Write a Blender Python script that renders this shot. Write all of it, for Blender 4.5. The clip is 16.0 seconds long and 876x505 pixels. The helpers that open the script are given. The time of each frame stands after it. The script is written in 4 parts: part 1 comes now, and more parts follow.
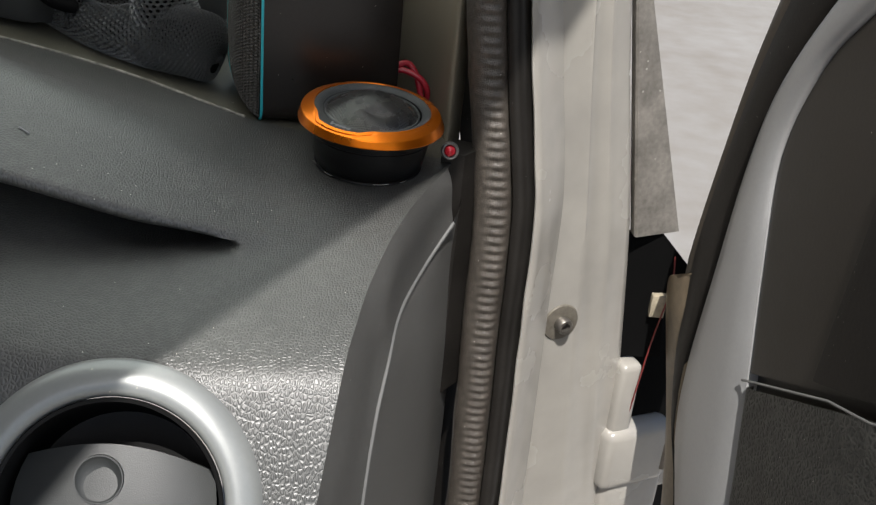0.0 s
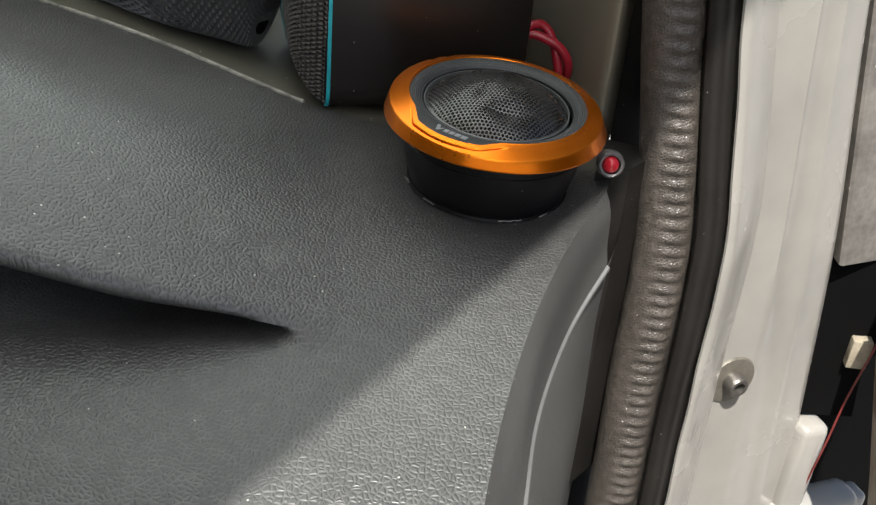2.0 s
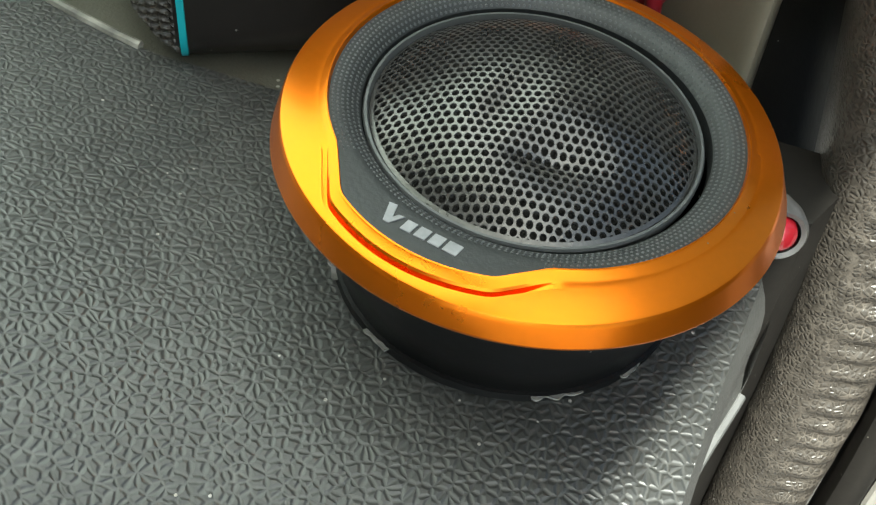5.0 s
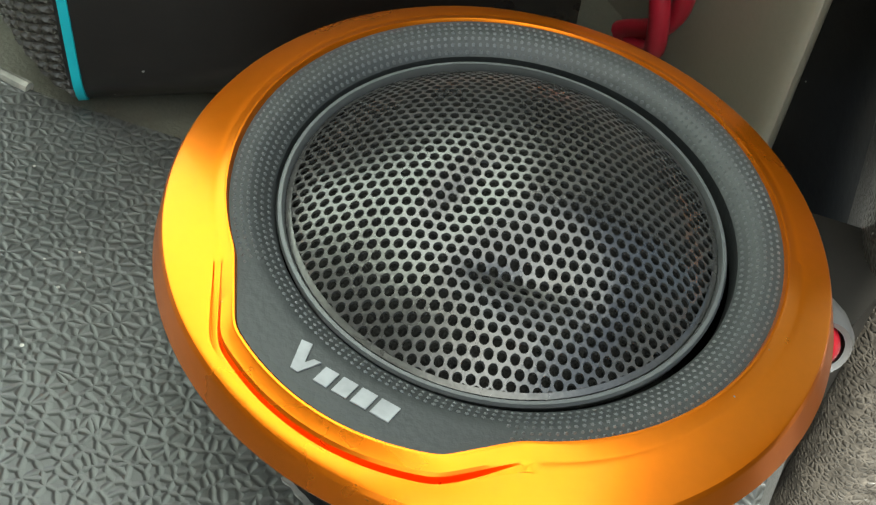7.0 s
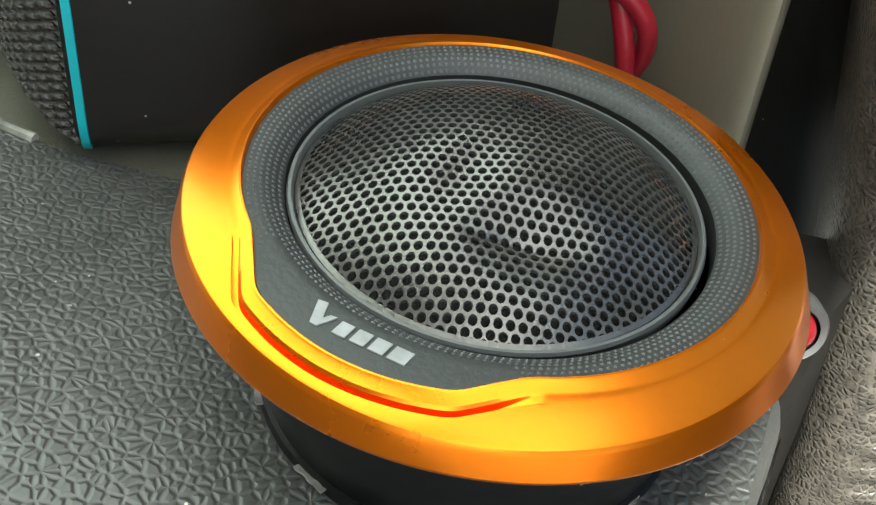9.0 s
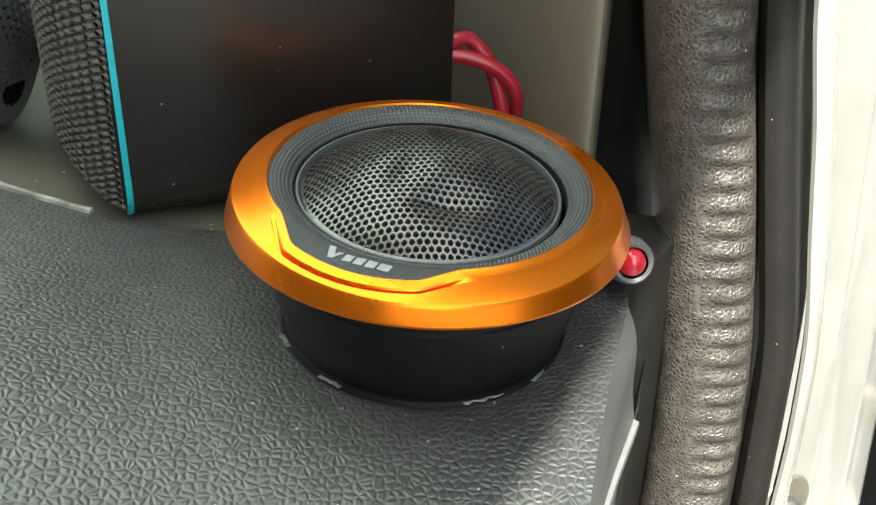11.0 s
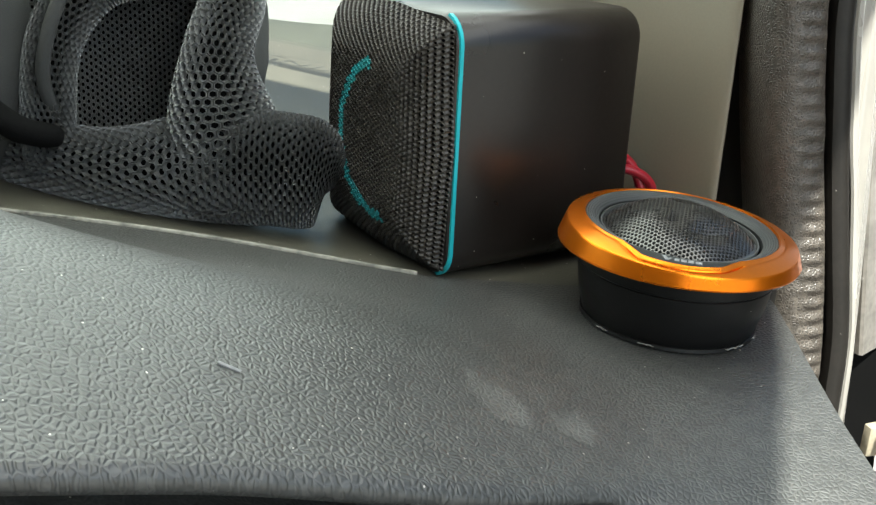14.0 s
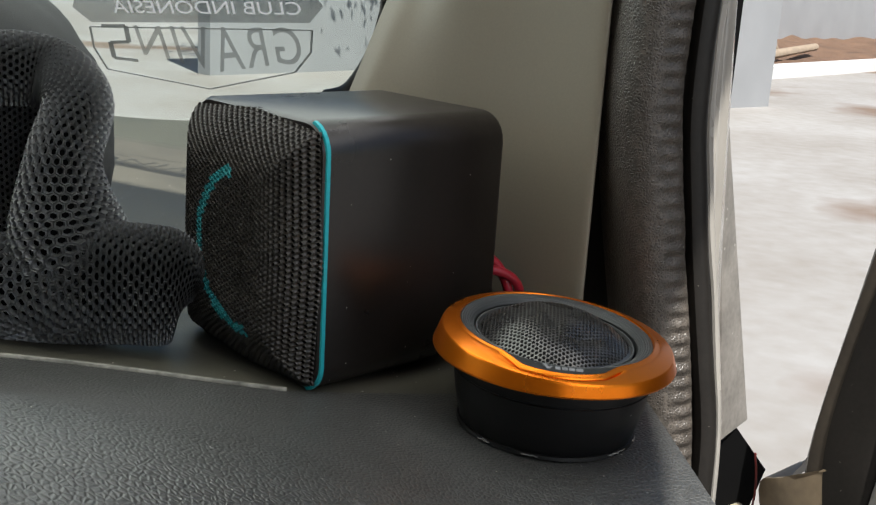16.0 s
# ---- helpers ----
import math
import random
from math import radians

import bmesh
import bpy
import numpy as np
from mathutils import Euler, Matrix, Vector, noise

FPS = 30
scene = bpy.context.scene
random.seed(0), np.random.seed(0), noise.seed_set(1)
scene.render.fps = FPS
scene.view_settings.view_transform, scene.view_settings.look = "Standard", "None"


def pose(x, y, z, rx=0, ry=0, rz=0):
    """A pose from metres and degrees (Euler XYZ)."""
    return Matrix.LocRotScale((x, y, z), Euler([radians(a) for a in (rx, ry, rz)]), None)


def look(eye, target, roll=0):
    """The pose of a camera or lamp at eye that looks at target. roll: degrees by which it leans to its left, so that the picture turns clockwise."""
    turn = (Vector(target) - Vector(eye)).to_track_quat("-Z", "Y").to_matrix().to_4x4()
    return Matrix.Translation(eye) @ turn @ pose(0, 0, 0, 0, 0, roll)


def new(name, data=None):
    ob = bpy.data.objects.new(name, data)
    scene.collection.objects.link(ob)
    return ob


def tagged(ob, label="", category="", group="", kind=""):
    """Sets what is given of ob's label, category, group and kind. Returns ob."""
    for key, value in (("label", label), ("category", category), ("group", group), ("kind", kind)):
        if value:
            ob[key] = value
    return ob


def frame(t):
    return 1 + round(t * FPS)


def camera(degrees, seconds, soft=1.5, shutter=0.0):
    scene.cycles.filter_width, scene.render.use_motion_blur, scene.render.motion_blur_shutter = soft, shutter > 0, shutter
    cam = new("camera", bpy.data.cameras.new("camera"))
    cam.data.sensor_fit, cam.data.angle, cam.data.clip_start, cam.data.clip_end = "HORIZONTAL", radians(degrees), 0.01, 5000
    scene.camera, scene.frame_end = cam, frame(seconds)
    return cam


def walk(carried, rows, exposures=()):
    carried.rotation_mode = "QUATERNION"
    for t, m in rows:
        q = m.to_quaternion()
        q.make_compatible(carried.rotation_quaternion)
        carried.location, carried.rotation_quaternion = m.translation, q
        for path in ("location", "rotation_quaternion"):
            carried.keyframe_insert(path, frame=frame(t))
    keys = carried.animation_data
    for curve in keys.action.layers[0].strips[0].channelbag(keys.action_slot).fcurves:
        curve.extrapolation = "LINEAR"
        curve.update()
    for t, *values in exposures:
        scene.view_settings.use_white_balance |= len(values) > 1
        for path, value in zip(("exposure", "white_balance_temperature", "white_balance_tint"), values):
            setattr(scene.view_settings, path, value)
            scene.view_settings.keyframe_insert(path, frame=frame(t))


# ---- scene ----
cam = camera(45.29, 16.0, soft=1.3)
PATH = [
    (0.0, pose(0.0328, -0.4024, 1.1704, 62.47, -5.25, 2.73)),
    (0.5, pose(0.0285, -0.3749, 1.1650, 61.37, -4.77, 3.74)),
    (1.0, pose(0.0193, -0.3328, 1.1557, 60.69, -4.49, 4.56)),
    (1.5, pose(0.0118, -0.2960, 1.1487, 59.94, -4.72, 5.07)),
    (2.0, pose(0.0026, -0.2578, 1.1352, 58.03, -4.70, 6.04)),
    (2.5, pose(-0.0040, -0.2218, 1.1253, 56.91, -4.01, 5.42)),
    (3.0, pose(-0.0073, -0.1856, 1.1171, 54.07, -3.37, 5.57)),
    (3.2, pose(-0.0083, -0.1742, 1.1152, 53.58, -3.34, 5.31)),
    (5.3, pose(-0.0043, -0.0894, 1.0937, 44.56, -4.66, 7.17)),
    (5.5, pose(-0.0041, -0.0857, 1.0930, 44.75, -4.59, 7.16)),
    (6.0, pose(-0.0035, -0.0763, 1.0899, 44.43, -5.03, 7.40)),
    (6.5, pose(-0.0034, -0.0710, 1.0867, 44.11, -5.17, 7.47)),
    (7.0, pose(-0.0028, -0.0671, 1.0846, 44.34, -5.12, 7.04)),
    (7.5, pose(-0.0011, -0.0671, 1.0823, 44.21, -5.16, 6.77)),
    (8.0, pose(-0.0004, -0.0681, 1.0822, 44.77, -5.28, 6.19)),
    (8.5, pose(-0.0017, -0.0726, 1.0829, 49.73, -4.70, 4.81)),
    (9.0, pose(-0.0040, -0.0809, 1.0783, 52.07, -4.74, 4.18)),
    (9.5, pose(-0.0041, -0.0883, 1.0801, 52.05, -3.75, 2.50)),
    (9.7, pose(-0.0030, -0.0934, 1.0834, 53.08, -3.29, 1.19)),
    (11.8, pose(-0.0243, -0.1602, 1.0994, 62.47, -0.80, -5.72)),
    (12.0, pose(-0.0405, -0.1633, 1.1018, 63.26, -1.60, -7.22)),
    (12.5, pose(-0.0618, -0.1661, 1.1019, 65.44, -1.71, -9.23)),
    (13.0, pose(-0.0861, -0.1799, 1.1050, 67.54, -2.82, -12.62)),
    (13.5, pose(-0.1062, -0.1987, 1.1041, 69.42, -2.71, -14.19)),
    (14.0, pose(-0.1264, -0.2211, 1.1027, 70.26, -2.78, -15.39)),
    (14.5, pose(-0.1355, -0.2326, 1.1036, 72.00, -3.38, -17.85)),
    (15.0, pose(-0.1390, -0.2340, 1.1113, 74.05, -2.85, -22.61)),
    (15.5, pose(-0.1385, -0.2221, 1.1146, 74.80, -2.58, -24.04)),
    (16.0, pose(-0.1309, -0.2080, 1.1069, 75.09, -3.43, -24.42)),
]
EXPOSURES = [(0.0, 0.45, 6500, 10), (3.2, 1.2, 6500, 6), (5.3, 1.6, 6500, -3), (9.7, 1.9, 6500, -2), (11.8, 1.85, 6500, 0), (14.0, 1.75, 6500, 2), (15.0, 1.15, 6500, 5), (16.0, 0.85, 6500, 9)]
walk(cam, PATH, EXPOSURES)
# end of walk

# ---------------------------------------------------------------- light
SUN_AZ, SUN_EL = radians(-88), radians(60)
TO_SUN = Vector((math.cos(SUN_AZ) * math.cos(SUN_EL), math.sin(SUN_AZ) * math.cos(SUN_EL), math.sin(SUN_EL)))
world = bpy.data.worlds.new("sky")
scene.world = world
world.use_nodes = True
wn, wl = world.node_tree.nodes, world.node_tree.links
sky = wn.new("ShaderNodeTexSky")
sky.sky_type = "NISHITA"
sky.sun_disc = False
sky.sun_elevation = SUN_EL
sky.sun_rotation = radians(90) - SUN_AZ
wn["Background"].inputs["Strength"].default_value = 0.065
wl.new(sky.outputs["Color"], wn["Background"].inputs["Color"])
sun = new("sun", bpy.data.lights.new("sun", "SUN"))
sun.data.energy = 5.0
sun.data.angle = radians(0.6)
sun.data.color = (1.0, 0.965, 0.92)
sun.matrix_world = look(Vector((0, 0, 6)) + TO_SUN, Vector((0, 0, 6)))
# daylight coming in through the upper windscreen
lamp_data = bpy.data.lights.new("windscreen_daylight", "AREA")
lamp_data.shape, lamp_data.size, lamp_data.size_y = "RECTANGLE", 1.2, 0.50
lamp_data.energy = 3.2
lamp_data.color = (1.0, 0.98, 0.92)
daylight = new("windscreen_daylight", lamp_data)
LAMP_AT = Vector((-0.040, 0.231, 1.075)) + Vector((0.893, -0.45, 0)) * -0.46 + Vector((-0.45 * 0.722, -0.893 * 0.722, 0.692)) * 0.31 + Vector((0.45 * 0.692, 0.893 * 0.692, 0.722)) * 0.02
daylight.matrix_world = Matrix.Translation(LAMP_AT) @ Matrix(((0.893, -0.325, 0.311), (-0.45, -0.645, 0.618), (0, 0.692, 0.722))).to_4x4()
# daylight coming in through the upper part of the open doorway
door_lamp = bpy.data.lights.new("doorway_daylight", "AREA")
door_lamp.shape, door_lamp.size, door_lamp.size_y = "RECTANGLE", 0.70, 0.22
door_lamp.energy = 0.5
door_lamp.color = (1.0, 0.97, 0.92)
doorway = new("doorway_daylight", door_lamp)
doorway.matrix_world = look((0.055, -0.24, 1.34), (-0.03, 0.0, 1.02), 0) @ pose(0, 0, 0, 0, 0, 62)

# ---------------------------------------------------------------- materials
def mat(name, base, rough=0.5, metal=0.0, spec=0.5, var=0.15, vscale=40.0, fine=600.0, bump=0.1, bdist=0.0004,
        coat=0.0, tint=None, speck=0.0, speck_scale=900.0, sheen=0.0, rvar=0.1):
    """A surface with broad stains, fine grain, relief and optional dust specks. Scales in cells per metre."""
    m = bpy.data.materials.new(name)
    m.use_nodes = True
    n, l = m.node_tree.nodes, m.node_tree.links
    p = n["Principled BSDF"]
    co = n.new("ShaderNodeTexCoord")
    broad = n.new("ShaderNodeTexNoise")
    broad.inputs["Scale"].default_value, broad.inputs["Detail"].default_value = vscale, 5.0
    grain = n.new("ShaderNodeTexNoise")
    grain.inputs["Scale"].default_value, grain.inputs["Detail"].default_value = fine, 3.0
    l.new(co.outputs["Object"], broad.inputs["Vector"])
    l.new(co.outputs["Object"], grain.inputs["Vector"])
    ramp = n.new("ShaderNodeValToRGB")
    dark = [c * (1 - var) for c in base]
    lite = [min(1, c * (1 + var)) for c in (tint or base)]
    ramp.color_ramp.elements[0].position, ramp.color_ramp.elements[1].position = 0.3, 0.7
    ramp.color_ramp.elements[0].color, ramp.color_ramp.elements[1].color = (*dark, 1), (*lite, 1)
    mix = n.new("ShaderNodeMath")
    mix.operation = "MULTIPLY_ADD"
    mix.inputs[1].default_value, mix.inputs[2].default_value = 0.35, 0.0
    l.new(grain.outputs["Fac"], mix.inputs[0])
    add = n.new("ShaderNodeMath")
    add.operation = "MULTIPLY_ADD"
    add.inputs[1].default_value = 0.65
    l.new(broad.outputs["Fac"], add.inputs[0])
    l.new(mix.outputs[0], add.inputs[2])
    l.new(add.outputs[0], ramp.inputs["Fac"])
    colour = ramp.outputs["Color"]
    if speck:
        vo = n.new("ShaderNodeTexVoronoi")
        vo.inputs["Scale"].default_value = speck_scale
        l.new(co.outputs["Object"], vo.inputs["Vector"])
        lt = n.new("ShaderNodeMath")
        lt.operation = "LESS_THAN"
        lt.inputs[1].default_value = speck
        l.new(vo.outputs["Distance"], lt.inputs[0])
        gate = n.new("ShaderNodeMath")
        gate.operation = "GREATER_THAN"
        gate.inputs[1].default_value = 0.72
        sep = n.new("ShaderNodeSeparateColor")
        l.new(vo.outputs["Color"], sep.inputs["Color"])
        l.new(sep.outputs["Red"], gate.inputs[0])
        both = n.new("ShaderNodeMath")
        both.operation = "MULTIPLY"
        l.new(lt.outputs[0], both.inputs[0])
        l.new(gate.outputs[0], both.inputs[1])
        dust = n.new("ShaderNodeMix")
        dust.data_type = "RGBA"
        dust.inputs["B"].default_value = (0.42, 0.40, 0.36, 1)
        l.new(both.outputs[0], dust.inputs["Factor"])
        l.new(colour, dust.inputs["A"])
        colour = dust.outputs["Result"]
    l.new(colour, p.inputs["Base Color"])
    rr = n.new("ShaderNodeMapRange")
    rr.inputs["To Min"].default_value, rr.inputs["To Max"].default_value = max(0.02, rough - rvar), min(1, rough + rvar)
    l.new(broad.outputs["Fac"], rr.inputs["Value"])
    l.new(rr.outputs["Result"], p.inputs["Roughness"])
    p.inputs["Metallic"].default_value = metal
    p.inputs["Specular IOR Level"].default_value = spec
    p.inputs["Coat Weight"].default_value = coat
    p.inputs["Coat Roughness"].default_value = 0.08
    p.inputs["Sheen Weight"].default_value = sheen
    b = n.new("ShaderNodeBump")
    b.inputs["Strength"].default_value, b.inputs["Distance"].default_value = bump, bdist
    l.new(grain.outputs["Fac"], b.inputs["Height"])
    l.new(b.outputs["Normal"], p.inputs["Normal"])
    return m


def leather(name, base, cell=620.0, depth=0.0005, rough=0.42, strength=0.8, spec=0.5, var=0.25, vein=2.6, flat=False):
    """Grained moulded plastic: irregular soft pebbles parted by creases that are paler in patches. vein: how much
    paler; flat: for level sheets.
    """
    m = mat(name, base, rough, spec=spec, var=var, vscale=22.0, fine=1500.0, speck=0.07, speck_scale=330.0)
    n, l = m.node_tree.nodes, m.node_tree.links
    p = n["Principled BSDF"]
    co = n["Texture Coordinate"]

    def noise_at(scale, detail):
        t = n.new("ShaderNodeTexNoise")
        t.inputs["Scale"].default_value, t.inputs["Detail"].default_value = scale, detail
        l.new(co.outputs["Object"], t.inputs["Vector"])
        return t

    def maths(op, x, y, z=None):
        q = n.new("ShaderNodeMath")
        q.operation = op
        for k, val in enumerate((x, y, z)):
            if val is None:
                continue
            if isinstance(val, (int, float)):
                q.inputs[k].default_value = val
            else:
                l.new(val, q.inputs[k])
        return q.outputs[0]

    warp = noise_at(cell * 0.5, 1.0)
    mixv = n.new("ShaderNodeVectorMath")
    mixv.operation = "MULTIPLY_ADD"
    mixv.inputs[1].default_value = (0.8 / cell,) * 3
    l.new(warp.outputs["Color"], mixv.inputs[0])
    l.new(co.outputs["Object"], mixv.inputs[2])
    vo = n.new("ShaderNodeTexVoronoi")
    vo.feature = "DISTANCE_TO_EDGE"
    vo.voronoi_dimensions = "2D" if flat else "3D"
    vo.inputs["Scale"].default_value = cell
    l.new(mixv.outputs[0], vo.inputs["Vector"])
    r = n.new("ShaderNodeMapRange")
    r.interpolation_type = "SMOOTHERSTEP"
    r.inputs["From Min"].default_value, r.inputs["From Max"].default_value = 0.0, 0.38
    l.new(vo.outputs["Distance"], r.inputs["Value"])
    crease = n.new("ShaderNodeMapRange")
    crease.interpolation_type = "SMOOTHSTEP"
    crease.inputs["From Min"].default_value, crease.inputs["From Max"].default_value = 0.20, 0.0
    l.new(vo.outputs["Distance"], crease.inputs["Value"])
    gate = n.new("ShaderNodeMapRange")
    gate.inputs["From Min"].default_value, gate.inputs["From Max"].default_value = 0.38, 0.66
    l.new(noise_at(cell * 0.35, 3.0).outputs["Fac"], gate.inputs["Value"])
    tall = maths("MULTIPLY_ADD", noise_at(cell * 0.3, 1.0).outputs["Fac"], 0.5, r.outputs["Result"])
    lift = maths("MULTIPLY_ADD", noise_at(cell * 2.2, 2.0).outputs["Fac"], 0.18, tall)
    gain = maths("MULTIPLY_ADD", maths("MULTIPLY", crease.outputs["Result"], gate.outputs["Result"]), vein - 1.0, 1.0)
    tone = n.new("ShaderNodeVectorMath")
    tone.operation = "SCALE"
    l.new(p.inputs["Base Color"].links[0].from_socket, tone.inputs[0])
    l.new(gain, tone.inputs["Scale"])
    l.new(tone.outputs[0], p.inputs["Base Color"])
    b = n.new("ShaderNodeBump")
    b.inputs["Strength"].default_value, b.inputs["Distance"].default_value = strength, depth
    l.new(lift, b.inputs["Height"])
    l.new(b.outputs["Normal"], p.inputs["Normal"])
    return m


M = {}
M["dash"] = leather("dash_leather", (0.040, 0.0405, 0.038), 800, 0.00021, 0.42, 0.55, 0.75, 0.2, 1.9, True)
M["dash_worn"] = leather("dash_worn_leather", (0.068, 0.068, 0.064), 760, 0.00020, 0.42, 0.6, 0.5, 0.2, 2.0, True)
M["dash_side"] = leather("dash_side_plastic", (0.075, 0.074, 0.070), 1500, 0.00010, 0.5, 0.5, 0.5, 0.25, 1.3)
M["dash_back"] = mat("dash_back_plastic", (0.085, 0.081, 0.062), 0.42, var=0.2, fine=1800, bump=0.25, speck=0.09, speck_scale=300)
M["piping"] = mat("grey_piping", (0.11, 0.11, 0.107), 0.5, bump=0.2)
M["seam"] = mat("pale_seam", (0.22, 0.21, 0.18), 0.6, var=0.7, vscale=160, bump=0.6)
M["vent_ring"] = mat("satin_silver", (0.25, 0.26, 0.255), 0.34, metal=0.3, var=0.06, bump=0.05, speck=0.05, speck_scale=150)
M["vent_dark"] = mat("vent_black", (0.005, 0.005, 0.005), 0.5, spec=0.2)
M["vent_fin"] = mat("vent_fin_grey", (0.022, 0.024, 0.024), 0.45, fine=2500, bump=0.3, bdist=0.0002)
M["orange"] = mat("orange_anodised", (0.88, 0.21, 0.007), 0.28, metal=0.88, var=0.05, vscale=70, fine=900, bump=0.03, coat=0.06, rvar=0.04, speck=0.045, speck_scale=260)
M["housing"] = mat("housing_black", (0.006, 0.006, 0.006), 0.4, spec=0.25, var=0.3, bump=0.08, speck=0.05, speck_scale=300)
M["dotted"] = mat("trim_black", (0.022, 0.0245, 0.0245), 0.5, fine=1500, bump=0.2)
M["dots"] = mat("dot_grey", (0.085, 0.09, 0.09), 0.36)
M["white_ink"] = mat("white_print", (0.24, 0.245, 0.25), 0.5, var=0.2, vscale=600)
M["grille_metal"] = mat("grille_steel", (0.115, 0.113, 0.108), 0.28, metal=0.7, var=0.35, vscale=160, fine=2500, bump=0.1)
M["under_cloth"] = mat("under_cloth", (0.012, 0.0115, 0.010), 0.8, spec=0.2, var=0.6, vscale=500, fine=3500, bump=0.6)
# near-black for the baffle, the strap and the shade inside the cap
M["cloth_shade_black"] = mat("cloth_shade_black", (0.004, 0.004, 0.004), 0.9, spec=0.1, bump=0.4)
M["cabinet"] = mat("cabinet_black", (0.012, 0.0095, 0.008), 0.30, spec=0.42, var=0.35, vscale=30, fine=500, bump=0.08, speck=0.045, speck_scale=260)
M["teal"] = mat("teal_plastic", (0.02, 0.40, 0.45), 0.45, bump=0.05)
M["mesh_fabric"] = mat("mesh_fabric", (0.10, 0.102, 0.10), 0.32, spec=1.0, var=0.35, fine=3000, bump=0.3)
M["weave"] = mat("speaker_weave", (0.040, 0.035, 0.028), 0.32, var=0.45, vscale=120, fine=3000, bump=0.3)
M["weave_teal"] = mat("weave_teal", (0.03, 0.30, 0.31), 0.5, var=0.3, vscale=120, fine=3000, bump=0.3)
M["grey_cloth"] = mat("grey_cloth", (0.040, 0.041, 0.040), 0.8, fine=2600, bump=0.5)
M["red_wire"] = mat("red_insulation", (0.33, 0.012, 0.025), 0.35, bump=0.05)
M["loom_red"] = mat("dull_red_insulation", (0.16, 0.02, 0.018), 0.5, bump=0.05)
M["connector_cream"] = mat("cream_plastic", (0.30, 0.26, 0.19), 0.6, var=0.2, vscale=300)
M["led"] = mat("led_red", (0.62, 0.02, 0.035), 0.15, coat=0.5, bump=0.02)
M["led_clear"] = mat("holder_grey", (0.14, 0.135, 0.13), 0.3, bump=0.05)
M["glue"] = mat("clear_tape", (0.30, 0.29, 0.27), 0.25, var=0.4, vscale=300)
M["rubber"] = leather("rubber_strip", (0.050, 0.043, 0.036), 1100, 0.00016, 0.36, 0.8, 0.5, 0.3, 2.2)
M["rubber_smooth"] = mat("rubber_black", (0.012, 0.0105, 0.009), 0.5, spec=0.3, var=0.4, bump=0.15, speck=0.05, speck_scale=400)
M["beige"] = mat("beige_trim", (0.20, 0.178, 0.135), 0.42, var=0.08, vscale=12, fine=1400, bump=0.15, bdist=0.0002)
M["paint"] = mat("body_paint", (0.30, 0.285, 0.26), 0.26, var=0.10, vscale=14, fine=60, bump=0.03, coat=0.4, tint=(0.32, 0.302, 0.27), speck=0.03, speck_scale=60)
M["paint_dark"] = mat("bare_metal_dirty", (0.20, 0.185, 0.165), 0.5, metal=0.3, var=0.45, vscale=60, fine=400, bump=0.2, speck=0.12, speck_scale=220)
M["steel"] = mat("bolt_steel", (0.20, 0.185, 0.165), 0.4, metal=0.8, var=0.2, vscale=200)
M["washer"] = mat("washer_paint", (0.15, 0.135, 0.11), 0.4, metal=0.3, var=0.3, vscale=250)
M["silver_trim"] = mat("silver_door_trim", (0.34, 0.34, 0.34), 0.4, metal=0.25, var=0.06, bump=0.05)
M["sail"] = mat("dark_brown_plastic", (0.024, 0.020, 0.016), 0.42, var=0.15, bump=0.1, speck=0.05, speck_scale=120)
M["door_leather"] = leather("door_leather", (0.034, 0.034, 0.031), 420, 0.00030, 0.5)
M["flange_dark"] = mat("dark_flange_paint", (0.045, 0.036, 0.026), 0.45, var=0.4, vscale=40, fine=300, bump=0.15)
M["door_brown"] = mat("door_edge_brown", (0.14, 0.108, 0.07), 0.42, var=0.4, vscale=40, fine=300, bump=0.15)
# near-black that carries the hinge gap's shade; also colours the gate stiles
M["gap_stile_black"] = mat("gap_shade_stile_black", (0.004, 0.004, 0.004), 0.9, spec=0.05)
M["concrete"] = mat("concrete_yard", (0.235, 0.212, 0.185), 0.8, var=0.12, vscale=0.8, fine=9, bump=0.3, bdist=0.004, tint=(0.275, 0.27, 0.26))
stain_n, stain_l = M["concrete"].node_tree.nodes, M["concrete"].node_tree.links
spill = stain_n.new("ShaderNodeTexNoise")
spill.inputs["Scale"].default_value, spill.inputs["Detail"].default_value = 0.42, 6.0
stain_l.new(stain_n["Texture Coordinate"].outputs["Object"], spill.inputs["Vector"])
edge_of = stain_n.new("ShaderNodeMapRange")
edge_of.inputs["From Min"].default_value, edge_of.inputs["From Max"].default_value = 0.57, 0.66
stain_l.new(spill.outputs["Fac"], edge_of.inputs["Value"])
soak = stain_n.new("ShaderNodeMix")
soak.data_type = "RGBA"
soak.inputs["B"].default_value = (0.15, 0.105, 0.075, 1)
stain_l.new(edge_of.outputs["Result"], soak.inputs["Factor"])
stain_l.new(stain_n["Principled BSDF"].inputs["Base Color"].links[0].from_socket, soak.inputs["A"])
stain_l.new(soak.outputs["Result"], stain_n["Principled BSDF"].inputs["Base Color"])
M["wall"] = mat("white_wall", (0.6, 0.6, 0.58), 0.8, var=0.08, vscale=1.2, fine=40, bump=0.2, bdist=0.003)
